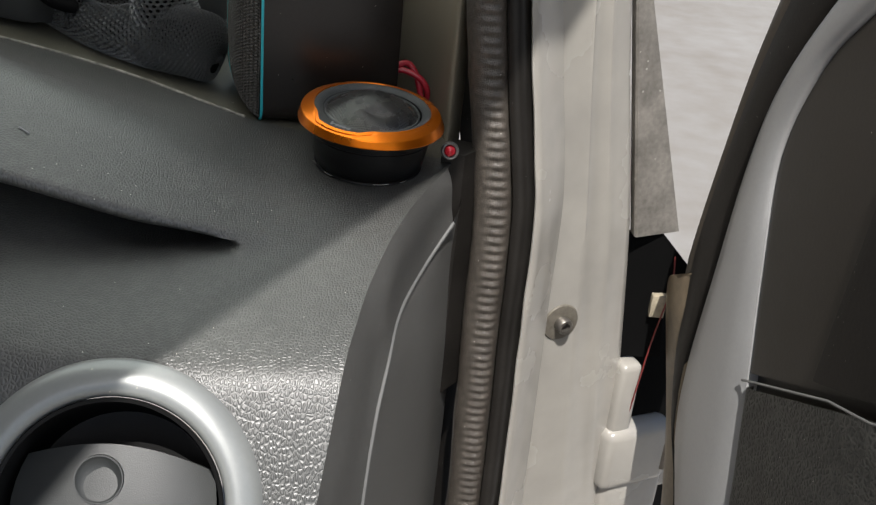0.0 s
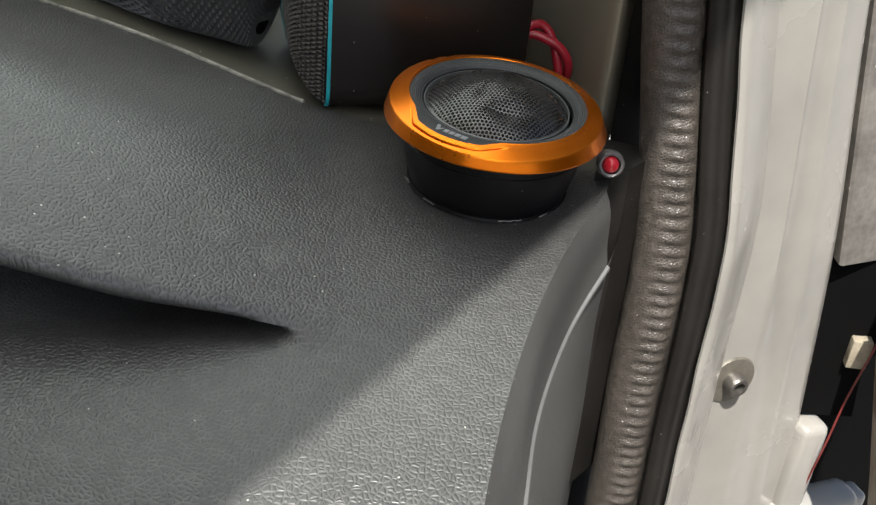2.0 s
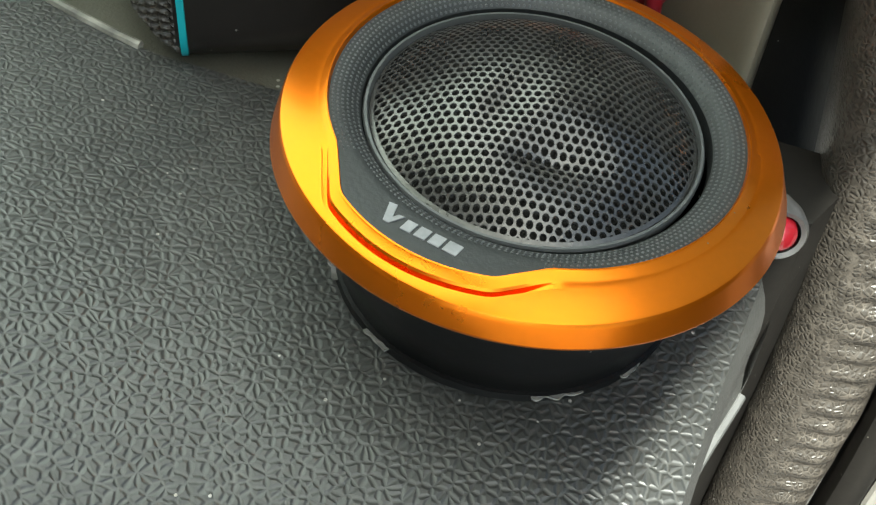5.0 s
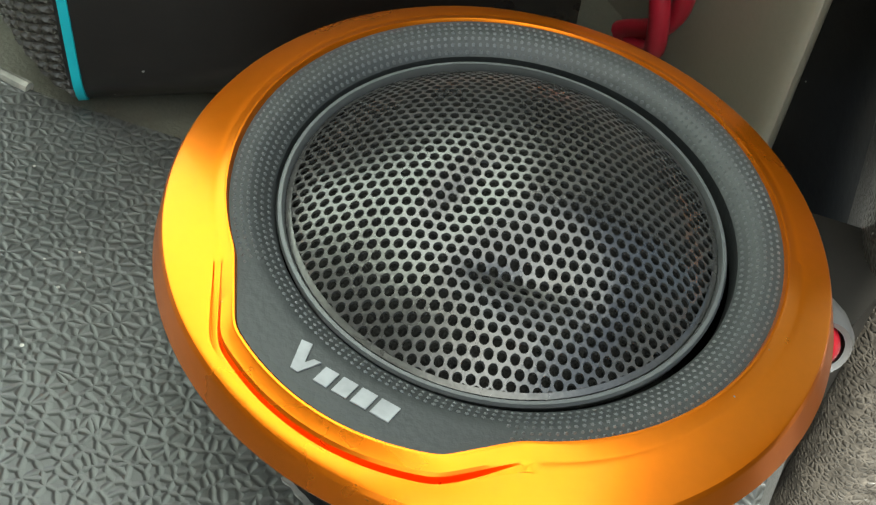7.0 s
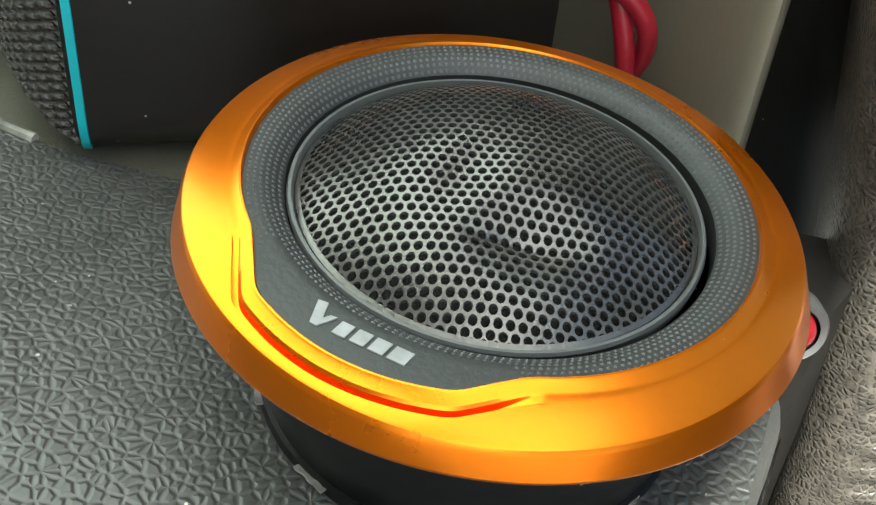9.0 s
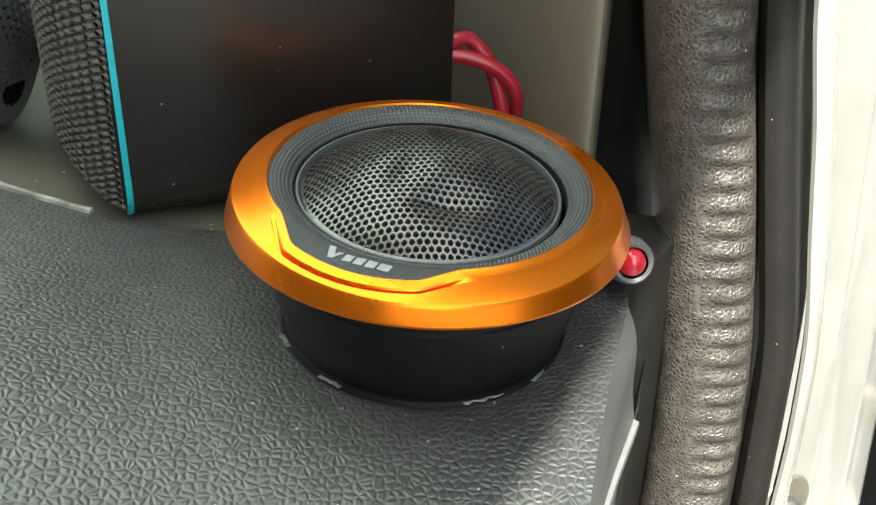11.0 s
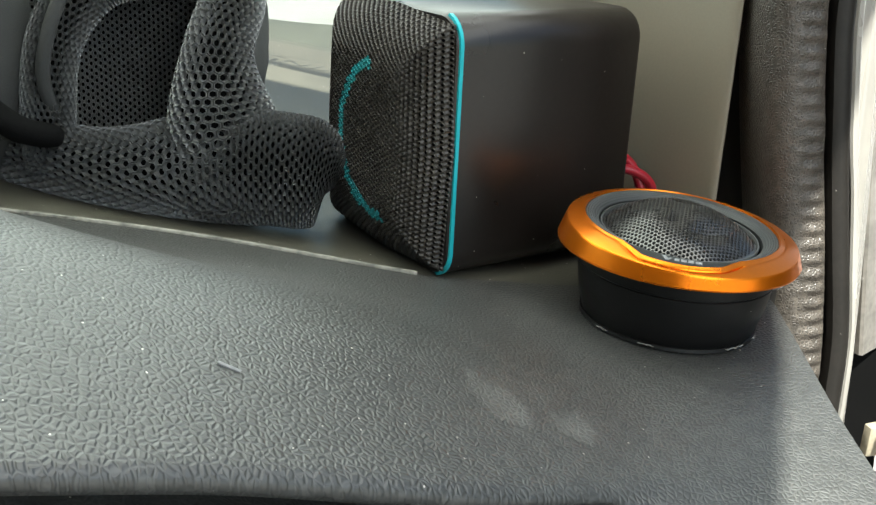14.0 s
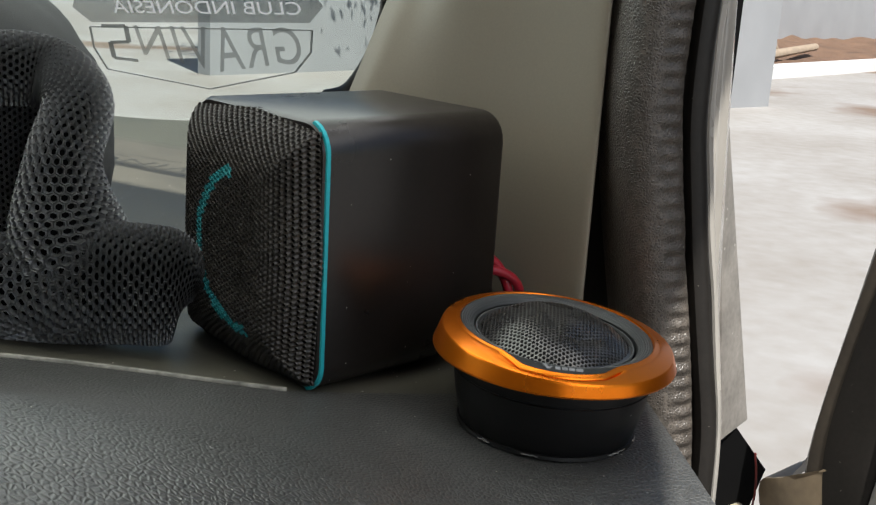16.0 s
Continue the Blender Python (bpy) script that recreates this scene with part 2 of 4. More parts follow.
M["gate_grey"] = mat("gate_grey_paint", (0.10, 0.10, 0.10), 0.5, var=0.25, vscale=3)
M["post"] = mat("grey_post", (0.26, 0.265, 0.27), 0.6, var=0.1, vscale=2)
M["soil"] = mat("red_brown_soil", (0.13, 0.075, 0.045), 0.9, var=0.4, vscale=3, fine=60, bump=0.8, bdist=0.02)
M["leaf"] = mat("leaf_green", (0.07, 0.11, 0.035), 0.5, var=0.3, vscale=5)
M["wood"] = mat("old_wood", (0.27, 0.21, 0.15), 0.7, var=0.3, vscale=15)
M["sticker"] = mat("sticker_grey", (0.30, 0.33, 0.33), 0.6, var=0.1)
M["sticker"].node_tree.nodes["Principled BSDF"].inputs["Alpha"].default_value = 0.42
M["ink"] = mat("sticker_ink", (0.30, 0.33, 0.33), 0.6, var=0.1)
M["ink"].node_tree.nodes["Principled BSDF"].inputs["Alpha"].default_value = 0.60
M["glow_film"] = mat("translucent_film", (0.9, 0.9, 0.9), 0.6)
film_n, film_l = M["glow_film"].node_tree.nodes, M["glow_film"].node_tree.links
through_film = film_n.new("ShaderNodeBsdfTranslucent")
through_film.inputs["Color"].default_value = (0.95, 0.95, 0.95, 1)
film_l.new(through_film.outputs[0], film_n["Material Output"].inputs["Surface"])
M["headliner"] = mat("headliner_grey", (0.20, 0.19, 0.17), 0.9, fine=900, bump=0.3)
M["mat_print"] = mat("mat_white_print", (0.40, 0.40, 0.40), 0.7, var=0.3, vscale=200)
glass = bpy.data.materials.new("windscreen_glass")
glass.use_nodes = True
gn, gl = glass.node_tree.nodes, glass.node_tree.links
clear, gloss, gmix = (gn.new(k) for k in ("ShaderNodeBsdfTransparent", "ShaderNodeBsdfGlossy", "ShaderNodeMixShader"))
gloss.inputs["Roughness"].default_value = 0.02
clear.inputs["Color"].default_value = (0.90, 0.94, 0.92, 1)
gmix.inputs[0].default_value = 0.05
gl.new(clear.outputs[0], gmix.inputs[1])
gl.new(gloss.outputs[0], gmix.inputs[2])
gl.new(gmix.outputs[0], gn["Material Output"].inputs["Surface"])
M["glass"] = glass


# ---------------------------------------------------------------- building helpers
def V(x, y, z):
    """Millimetres from the tweeter's foot on the dashboard, which is one metre above the yard."""
    return Vector((x / 1000, y / 1000, 1 + z / 1000))


def empty(name, at, label, category, group="", kind=""):
    ob = new(name)
    ob.empty_display_size = 0.01
    ob.location = at
    return tagged(ob, label, category, group, kind)


def put(ob, parent):
    if parent is not None:
        ob.parent = parent
        up = Matrix.Identity(4)
        q = parent
        while q is not None:
            up = Matrix.Translation(q.location) @ up
            q = q.parent
        ob.matrix_parent_inverse = up.inverted()
    return ob


def solid(name, verts, faces, material, parent=None, label="", smooth=True, kind=""):
    """One mesh object from points in metres. Faces are turned outward where the mesh is closed."""
    me = bpy.data.meshes.new(name)
    me.from_pydata([tuple(v) for v in verts], [], faces)
    me.update()
    bm = bmesh.new()
    bm.from_mesh(me)
    bmesh.ops.recalc_face_normals(bm, faces=bm.faces)
    bm.to_mesh(me)
    bm.free()
    if smooth:
        me.shade_smooth()
        me.set_sharp_from_angle(angle=radians(smooth if smooth is not True else 40))
    me.materials.append(M[material])
    ob = new(name, me)
    if label:
        tagged(ob, label)
    if kind:
        tagged(ob, kind=kind)
    return put(ob, parent)


def part(name, bm, material, parent=None, label="", smooth=True):
    """Links a bmesh, in metres, as one mesh object under a thing or part."""
    me = bpy.data.meshes.new(name)
    bmesh.ops.recalc_face_normals(bm, faces=bm.faces)
    bm.to_mesh(me)
    bm.free()
    if smooth:
        me.shade_smooth()
        me.set_sharp_from_angle(angle=radians(smooth if smooth is not True else 40))
    me.materials.append(M[material])
    ob = new(name, me)
    if label:
        tagged(ob, label)
    return put(ob, parent)


def grid(rows, closed_u=False, closed_v=False):
    """Vertices and quads of a sheet given as rows of points."""
    nr, nc = len(rows), len(rows[0])
    verts = [p for r in rows for p in r]
    faces = []
    for i in range(nr if closed_v else nr - 1):
        for j in range(nc if closed_u else nc - 1):
            a, b = i, (i + 1) % nr
            c, d = j, (j + 1) % nc
            faces.append((a * nc + c, a * nc + d, b * nc + d, b * nc + c))
    return verts, faces


def thick(verts, faces, by):
    """Gives a sheet a back, shifted by a vector, and rims."""
    n = len(verts)
    count = {}
    for f in faces:
        for a, b in zip(f, f[1:] + f[:1]):
            count[(a, b)] = count.get((a, b), 0) + 1
    rim = [(a, b) for (a, b) in count if (b, a) not in count]
    out = list(faces) + [tuple(i + n for i in reversed(f)) for f in faces] + [(b, a, a + n, b + n) for a, b in rim]
    return list(verts) + [Vector(v) + by for v in verts], out


def lathe(profile, centre, axis=(0, 0, 1), seg=64, closed=False, arc=None):
    """Turns (radius, height) pairs, in mm, round an axis through centre."""
    z = Vector(axis).normalized()
    x = Vector((1, 0, 0)) - z * z.x
    x.normalize()
    y = z.cross(x)
    rows = []
    for r, h in profile:
        rows.append([centre + (x * (r * math.cos(a)) + y * (r * math.sin(a)) + z * h) / 1000
                     for a in (2 * math.pi * k / seg for k in range(seg))])
    return grid(rows, closed_u=True, closed_v=closed)


def tube(points, radius, seg=10, cap=True):
    """A round rod along points in metres; radius in mm, or one for each point."""
    rows = []
    side = None
    for k, p in enumerate(points):
        a, b = points[max(0, k - 1)], points[min(len(points) - 1, k + 1)]
        t = (b - a).normalized()
        if side is None:
            side = t.orthogonal().normalized()
        side = (side - t * side.dot(t)).normalized()
        up = t.cross(side)
        r = (radius[k] if isinstance(radius, (list, tuple)) else radius) / 1000
        rows.append([p + side * (r * math.cos(2 * math.pi * j / seg)) + up * (r * math.sin(2 * math.pi * j / seg)) for j in range(seg)])
    v, f = grid(rows, closed_u=True)
    if cap:
        f.append(tuple(range(seg)))
        f.append(tuple(range(len(v) - seg, len(v))))
    return v, f


def spline(points, n):
    """n + 1 points along a smooth curve through the given ones."""
    pts = [Vector(p) for p in points]
    out = []
    for k in range(n + 1):
        s = k / n * (len(pts) - 1)
        i = min(int(s), len(pts) - 2)
        t = s - i
        p0, p1, p2, p3 = pts[max(0, i - 1)], pts[i], pts[i + 1], pts[min(len(pts) - 1, i + 2)]
        out.append(0.5 * ((2 * p1) + (p2 - p0) * t + (2 * p0 - 5 * p1 + 4 * p2 - p3) * t * t + (3 * p1 - p0 - 3 * p2 + p3) * t ** 3))
    return out


def lerp_table(table, x):
    """Piecewise smooth value from (key, value) pairs in rising order of key."""
    ks = [k for k, _ in table]
    vs = [v for _, v in table]
    if x <= ks[0]:
        return vs[0]
    if x >= ks[-1]:
        return vs[-1]
    i = max(j for j in range(len(ks)) if ks[j] <= x)
    t = (x - ks[i]) / (ks[i + 1] - ks[i])
    m0 = (vs[i + 1] - vs[max(0, i - 1)]) / (ks[i + 1] - ks[max(0, i - 1)])
    m1 = (vs[min(len(ks) - 1, i + 2)] - vs[i]) / (ks[min(len(ks) - 1, i + 2)] - ks[i])
    h = ks[i + 1] - ks[i]
    return ((2 * t ** 3 - 3 * t ** 2 + 1) * vs[i] + (t ** 3 - 2 * t ** 2 + t) * h * m0 + (-2 * t ** 3 + 3 * t ** 2) * vs[i + 1] + (t ** 3 - t ** 2) * h * m1)


def box(lo, hi, bev=0.0, seg=2):
    """A bmesh box between two corners in metres with rounded edges (bev in mm)."""
    bm = bmesh.new()
    bmesh.ops.create_cube(bm, size=1)
    lo, hi = Vector(lo), Vector(hi)
    for v in bm.verts:
        v.co = Vector([(lo[i] + hi[i]) / 2 + v.co[i] * (hi[i] - lo[i]) for i in range(3)])
    if bev:
        bmesh.ops.bevel(bm, geom=list(bm.edges), offset=bev / 1000, segments=seg, profile=0.5, affect="EDGES")
    return bm


def smooth01(x):
    x = max(0.0, min(1.0, x))
    return x * x * (3 - 2 * x)


# ---------------------------------------------------------------- yard and daylight outside
FWD = Vector((0.45, 0.893, 0))      # the car's own heading
RGT = Vector((0.893, -0.45, 0))
def far(r, f, z):
    """Metres to the right and ahead along the car, height over the yard."""
    return RGT * r + FWD * f + Vector((0, 0, z))


ground = solid("ground", [(-120, -120, 0), (120, -120, 0), (120, 120, 0), (-120, 120, 0)], [(0, 1, 2, 3)], "concrete", smooth=False)
tagged(ground, "pale sunlit concrete yard with faint stains", "ground", kind="structure")


def slab(name, a, b, thickness, z0, z1, material):
    """An upright wall between two plan points."""
    d = (b - a).normalized()
    n = Vector((-d.y, d.x, 0)) * thickness
    pts = [a, b, b + n, a + n]
    v = [Vector((p.x, p.y, z)) for z in (z0, z1) for p in pts]
    f = [(0, 1, 2, 3), (4, 5, 6, 7), (0, 1, 5, 4), (1, 2, 6, 5), (2, 3, 7, 6), (3, 0, 4, 7)]
    return solid(name, v, f, material, smooth=False)


# ---------------------------------------------------------------- dashboard
def hump(x, y):
    """Height of the instrument hood that swells towards the driver."""
    a = 0.31 * 8.0 * math.log1p(math.exp(min(60, (-28 - x) / 8.0)))
    a = min(a, 60 + 0.1 * a)
    d = (y + 50) / (62 if y > -50 else 110)
    return a * math.exp(-d * d)


def fall(x, y):
    """The pad without the hood: level, then sloping to the rear, then turning down at the vent."""
    s = (-25 - y) / 9.0
    zb = -0.15 * 9.0 * (math.log1p(math.exp(s)) if s < 50 else s)
    zb += 0.10 * 10.0 * math.log1p(math.exp(min(60, (-52 - x) / 10.0)))
    front = -18 + 1.36 * (y + 137) - 0.17 * (x + 57)
    k = 9.0
    lo, hi = min(zb, front), max(zb, front)
    return lo - k * math.log1p(math.exp(-(hi - lo) / k)) * 0.6


RIDGE = [(-260, -6), (-200, 0), (-165, 2), (-150, 4), (-134, 6), (-112, 8), (-85, 10.5), (-56, 15.5), (-31, 22), (-8, 29.5), (6, 34), (30, 36)]
LIP = [(-300, -124), (-200, -106), (-146, -94), (-115, -86), (-81, -79), (-61, -74), (-36, -66), (0, -60)]
SEAM = [(-300, 84), (-175, 70), (-138, 62), (-108, 52), (-60, 31), (-48, 29), (-35, 27), (-20, 23.5), (34, 12)]


def pad_column(u):
    """The points of one column of the pad, from the seam at the back over the lip and down to the foot."""
    x75 = -300 + (lerp_table(RIDGE, -70) + 300) * u
    xs = lambda y: -300 + (lerp_table(RIDGE, y) + 300) * u
    yl = lerp_table(LIP, x75)
    y0 = lerp_table(SEAM, -300 + 334 * u)
    f = smooth01((-x75 - 34) / 30)
    out = []
    n1 = 40
    for k in range(n1 + 1):
        y = y0 + (yl - y0) * k / n1
        out.append((xs(y), y, fall(xs(y), y) + hump(xs(y), y)))
    zl = out[-1][2]
    h = max(0.0, zl - fall(x75, yl - 10))
    steps = [(-1.6, -0.5), (-2.8, -1.8), (-3.0, -3.4), (-2.2, -4.8), (0, -5.6), (14, -6.4), (32, -8.5), (40, -14), (34, -20), (14, -22), (-4, -18), (-14, -15.5)]
    for k, (dy, dz) in enumerate(steps):
        yf = yl - 14 * (k + 1) / len(steps)
        zf = fall(x75, yf) + hump(x75, yf) * (1 - smooth01((k + 1) / len(steps)))
        yy = yl + dy
        depth = min(1.0, h / 15)
        zz = zl + dz * max(depth, 0.3)
        if k >= 10:
            zz = fall(x75, yy) - (0.8 if k == 10 else 0)
        y = yf + (yy - yf) * f
        out.append((xs(y), y, zf + (zz - zf) * f))
    y1 = out[-1][1]
    n2 = 44
    for k in range(1, n2 + 1):
        y = y1 + (-235 - y1) * k / n2
        out.append((xs(y), y, fall(xs(y), y)))
    return out


dashboard = empty("dashboard", V(-100, -40, -60), "black pebble-grained plastic car dashboard with a dusty surface", "dashboard", kind="structure")
US = [1 - (1 - k / 150) ** 1.5 for k in range(151)]
rows = [[V(*p) for p in pad_column(u)] for u in US]
v, f = grid(rows)
VC, VN = V(-57.5, -164, -52), Vector((0.10, -0.80, 0.59)).normalized()


def off_vent(i):
    """Distance of a pad point from the vent's axis."""
    q = v[i] - VC
    return (q - VN * q.dot(VN)).length


f = [q for q in f if min(off_vent(i) for i in q) > 0.038 or abs((v[q[0]] - VC).dot(VN)) > 0.06]
solid("dash_pad", v, f, "dash", dashboard, "black pebble-grained dashboard pad with a long slot", smooth=60)

# rounded arris and end face of the pad, piping and end cap
TRIM = [(40, 8, -22), (38, 5, -26), (28, -15, -37), (20.5, -50, -40), (18.5, -80, -46), (16.5, -98, -59), (15, -112, -84), (14, -122, -120), (13, -132, -170)]
edge = [rows[-1][i] for i in range(0, len(rows[-1]))]
edge = [p for p in edge if p.y < 0.004]
rid = spline(edge[::3] + [edge[-1]], 60)
tri = spline([V(*p) for p in TRIM[1:]], 60)
END = [(44, 30, -10), (44, 30, -50), (44, 30, -75), (44, 30, -100), (44, 30, -130), (44, 30, -160), (44, 30, -200), (44, 30, -260)]
endc = spline([V(*p) for p in END], 60)
side_rows = []
for a, b in zip(rid, tri):
    out = Vector((0.6, -0.25, 0.2)).normalized() * 0.0012
    line = []
    for k in range(9):
        t = k / 8
        bulge = math.sin(math.pi * min(1, t * 1.4)) * (1 - t)
        line.append(a.lerp(b, t) + out * bulge * 1.5)
    side_rows.append(line)
v, f = grid(side_rows)
solid("end_face", v, f, "dash_side", dashboard, "dark grey fine-grained dashboard end face")
cap_rows = [[(a.lerp(b, k / 6)) + Vector((0, -1, 0)) * (0.004 * math.sin(math.pi * k / 6)) for k in range(7)] for a, b in zip(tri, endc)]
v, f = grid(cap_rows)
solid("end_cap", v, f, "dash_side", dashboard, "dark grey plastic end cap")
v, f = tube(tri, 1.0, 8)
solid("piping", v, f, "piping", dashboard, "thin pale grey piping")

solid("end_plug", [V(x, y, z) for z in (-120, 3) for x, y in ((30, 8), (40, 12), (50, 26), (34, 30))], [(0, 1, 2, 3), (4, 5, 6, 7), (0, 1, 5, 4), (1, 2, 6, 5), (2, 3, 7, 6), (3, 0, 4, 7)], "rubber_smooth", dashboard, "black rubber plug between dashboard and seal", smooth=False)

# the shelf under the windscreen, behind a pale seam
seam_pts = [V(x, y + 0.3, fall(x, y) + hump(x, y) + 0.2) for x, y in ((-300 + 334 * k / 80, lerp_table(SEAM, -300 + 334 * k / 80)) for k in range(81))]
v, f = tube([p for p in seam_pts if p.x < -0.055], 0.8, 8)
solid("seam_bead", v, f, "seam", dashboard, "pale worn seam bead")


def shelf_z(x, y):
    """Height of the shelf, which climbs towards the windscreen."""
    ys = lerp_table(SEAM, x)
    t = max(0.0, (y - 60) / 240)
    return fall(x, ys) + hump(x, ys) - 0.9 + 19 * t * t


shelf = []
for p in seam_pts:
    line = []
    for k in range(25):
        t = k / 24
        y = p.y * 1000 + (340 - p.y * 1000) * t
        x = p.x * 1000 + (0 if p.x < 0 else 0)
        line.append(V(x, y, shelf_z(p.x * 1000, y)))
    shelf.append(line)
v, f = grid(shelf)
solid("shelf", v, f, "dash_back", dashboard, "dusty olive-grey shelf under the windscreen")

# ---------------------------------------------------------------- air vent
vent = empty("air_vent", VC, "round silver-rimmed air vent set in the dashboard", "air vent")
v, f = lathe([(35, -9), (34.6, 0), (35.2, 2.0), (36.5, 3.0), (39, 3.2), (42.5, 2.2), (45.5, 0), (46.5, -4)], VC, VN, 96)
solid("rim", v, f, "vent_ring", vent, "satin silver rim")
v, f = lathe([(34.4, 1.2), (34.0, 2.0), (33.0, 1.6), (32.6, -14), (30, -26), (0.01, -30)], VC, VN, 96)
solid("barrel", v, f, "vent_dark", vent, "black barrel")
zx = (Vector((1, 0, 0)) - VN * VN.x).normalized()
zy = VN.cross(zx)
fin = []
for i in range(17):
    a = -1 + 2 * i / 16
    line = []
    for j in range(9):
        b = j / 8
        yy = (-30 + 50 * b) * (1 - 0.28 * a * a * b)
        line.append(VC + (zx * (a * 31 * math.sqrt(max(0.05, 1 - (yy / 34) ** 2 * 0.9))) + zy * yy + VN * (-7 + 5 * (1 - a * a) - 5 * b)) / 1000)
    fin.append(line)
v, f = grid(fin)
v, f = thick(v, f, VN * -0.002)
solid("fin", v, f, "vent_fin", vent, "grey grained closing fin")
v, f = lathe([(0.01, -1.6), (4, -1.4), (6.2, -0.7), (7.0, 0.1), (7.4, 0.1), (7.7, -2.5)], VC + (zx * -5 + zy * 9 + VN * -5.0) / 1000, VN, 32)
solid("thumb_dimple", v, f, "vent_fin", vent)

# ---------------------------------------------------------------- weatherstrip
STRIP = [(-300, 66), (-170, 64), (-85, 62), (-30, 61), (0, 57.5), (45, 50.5), (75, 47), (105, 47), (160, 50), (260, 60)]
E1, E2 = Vector((0.92, -0.38, 0)), Vector((-0.38, -0.92, 0))
PROFILE = [(-36, -32), (-25, -27), (-20, -18), (-17.5, -6), (-16, -0.8), (-14, 1.8), (-11.5, 3.1), (-8.5, 3.4), (-6.5, 3.0), (-5.0, 2.7), (-3.6, 2.3), (-2.2, 1.6), (-1.0, 0.6), (0, -0.9), (0.5, -3.5), (0.7, -8)]
weather = empty("weatherstrip", V(57, 15, -120), "black rubber door weatherstrip with a ribbed edge", "weatherstrip", kind="structure")
zs = [-280 + 0.55 * k for k in range(int(440 / 0.55))]
srows = []
for z in zs:
    x = lerp_table(STRIP, z)
    y = 15.5 + (57.5 - x) * 0.38 / 0.92
    rib = 0.5 + 0.5 * math.cos(2 * math.pi * z / 4.4)
    wob = 0.7 * noise.noise(Vector((0.3, z / 38, 0))) + 0.25 * noise.noise(Vector((4.3, z / 9, 0)))
    line = []
    for k, (a, b) in enumerate(PROFILE):
        lift = -1.0 * rib * (1 if 9 <= k <= 12 else 0.45 if k in (8, 13) else 0)
        line.append(V(x, y, z) + (E1 * (a + wob * (1 if k > 3 else 0)) + E2 * (b + lift)) / 1000)
    srows.append(line)
# flank deep beside the pillar cover, coloured blacker to carry the gap's shade
v, f = grid([line[:3] for line in srows])
solid("gap_shade_flank", v, f, "rubber_smooth", weather, "smooth inner flank of the seal, black for the gap's shade", smooth=70)
v, f = grid([line[2:] for line in srows])
solid("ribbed_seal", v, f, "rubber", weather, "grained black rubber seal with close ribs", smooth=70)
lrows = []
for z in range(-280, 161, 4):
    x = lerp_table(STRIP, z)
    y = 15.5 + (57.5 - x) * 0.38 / 0.92
    wob = 0.5 * noise.noise(Vector((9.3, z / 30, 0)))
    bead = [(1.2, -10), (1.4, -3.5), (2.6, -1.6), (4.6, -1.2), (6.6, -1.8), (7.6, -3.2), (8.0, -6), (8.2, -14), (9.2, -26)]
    lrows.append([V(x, y, z) + (E1 * (a + wob) + E2 * b) / 1000 for a, b in bead])
v, f = grid(lrows)
solid("outer_lip", v, f, "rubber_smooth", weather, "smooth black outer lip")
frows = []
for z in range(-280, 161, 4):
    x = lerp_table(STRIP, z)
    y = 15.5 + (57.5 - x) * 0.38 / 0.92
    nick = 0.5 * noise.noise(Vector((2.7, z / 22, 0)))
    frows.append([V(x, y, z) + (E1 * a + E2 * b) / 1000 for a, b in ((9.4 + nick, -14), (9.5 + nick, -10.5), (10.2 + nick, -10), (11.6, -11), (12.6, -14), (13.4, -40))])
v, f = grid(frows)
solid("painted_flange", v, f, "paint", weather, "off-white painted flange beside the seal")

# ---------------------------------------------------------------- A-pillar cover inside
def cover_line(z):
    lean = 0.10 * max(0, z - 60)
    pts = [(37, 52), (34.5, 42), (32.3, 36.8), (30.4, 37.4), (28.5, 42), (25, 52), (19, 66), (8, 84), (-8 + lean * 3, 98), (-16 + lean * 4, 105), (-18 + lean * 4, 112)]
    return [V(p.x, p.y, z) for p in spline([Vector((a, b, 0)) for a, b in pts], 36)]


v, f = grid([cover_line(z) for z in range(-6, 301, 6)])
cover = solid("pillar_cover", v, f, "beige", label="smooth beige plastic windscreen pillar cover")
tagged(cover, category="pillar trim", kind="structure")

# ---------------------------------------------------------------- painted door pillar
def pillar_x(z):
    return lerp_table([(-300, 164), (-238, 153), (-158, 141), (-52, 128), (36, 112), (120, 100), (260, 90)], z)


prow = []
for z in range(-300, 261, 10):
    xr = pillar_x(z)
    line = []
    for x0, off in ((0.0, 0), (0.04, 0), (0.12, 0.0), (0.14, 2.2), (0.17, 2.6), (0.2, 2.2), (0.5, 1.8), (0.64, 1.8), (0.67, 2.6), (0.70, 0.2), (0.80, 0.0), (0.83, 1.2), (0.86, 0.2), (0.9, -1.6), (0.97, -3), (1.0, -5), (1.01, -9), (1.02, -30)):
        x = 55 + (xr - 55) * x0
        line.append(V(x, 66 + (x - 99) * 0.5 - off - 2, z))
    prow.append(line)
v, f = grid(prow)
pillar = solid("door_pillar", v, f, "paint", label="off-white painted steel door pillar with pressed ridges", smooth=50)
tagged(pillar, category="car body", kind="structure")
bolt = empty("hinge_bolt", V(98.5, 66, -103), "flanged steel hinge bolt on the painted pillar", "bolt")
PN = Vector((0.447, -0.894, 0))
bc = V(98.5, 66 - 3.4, -103)
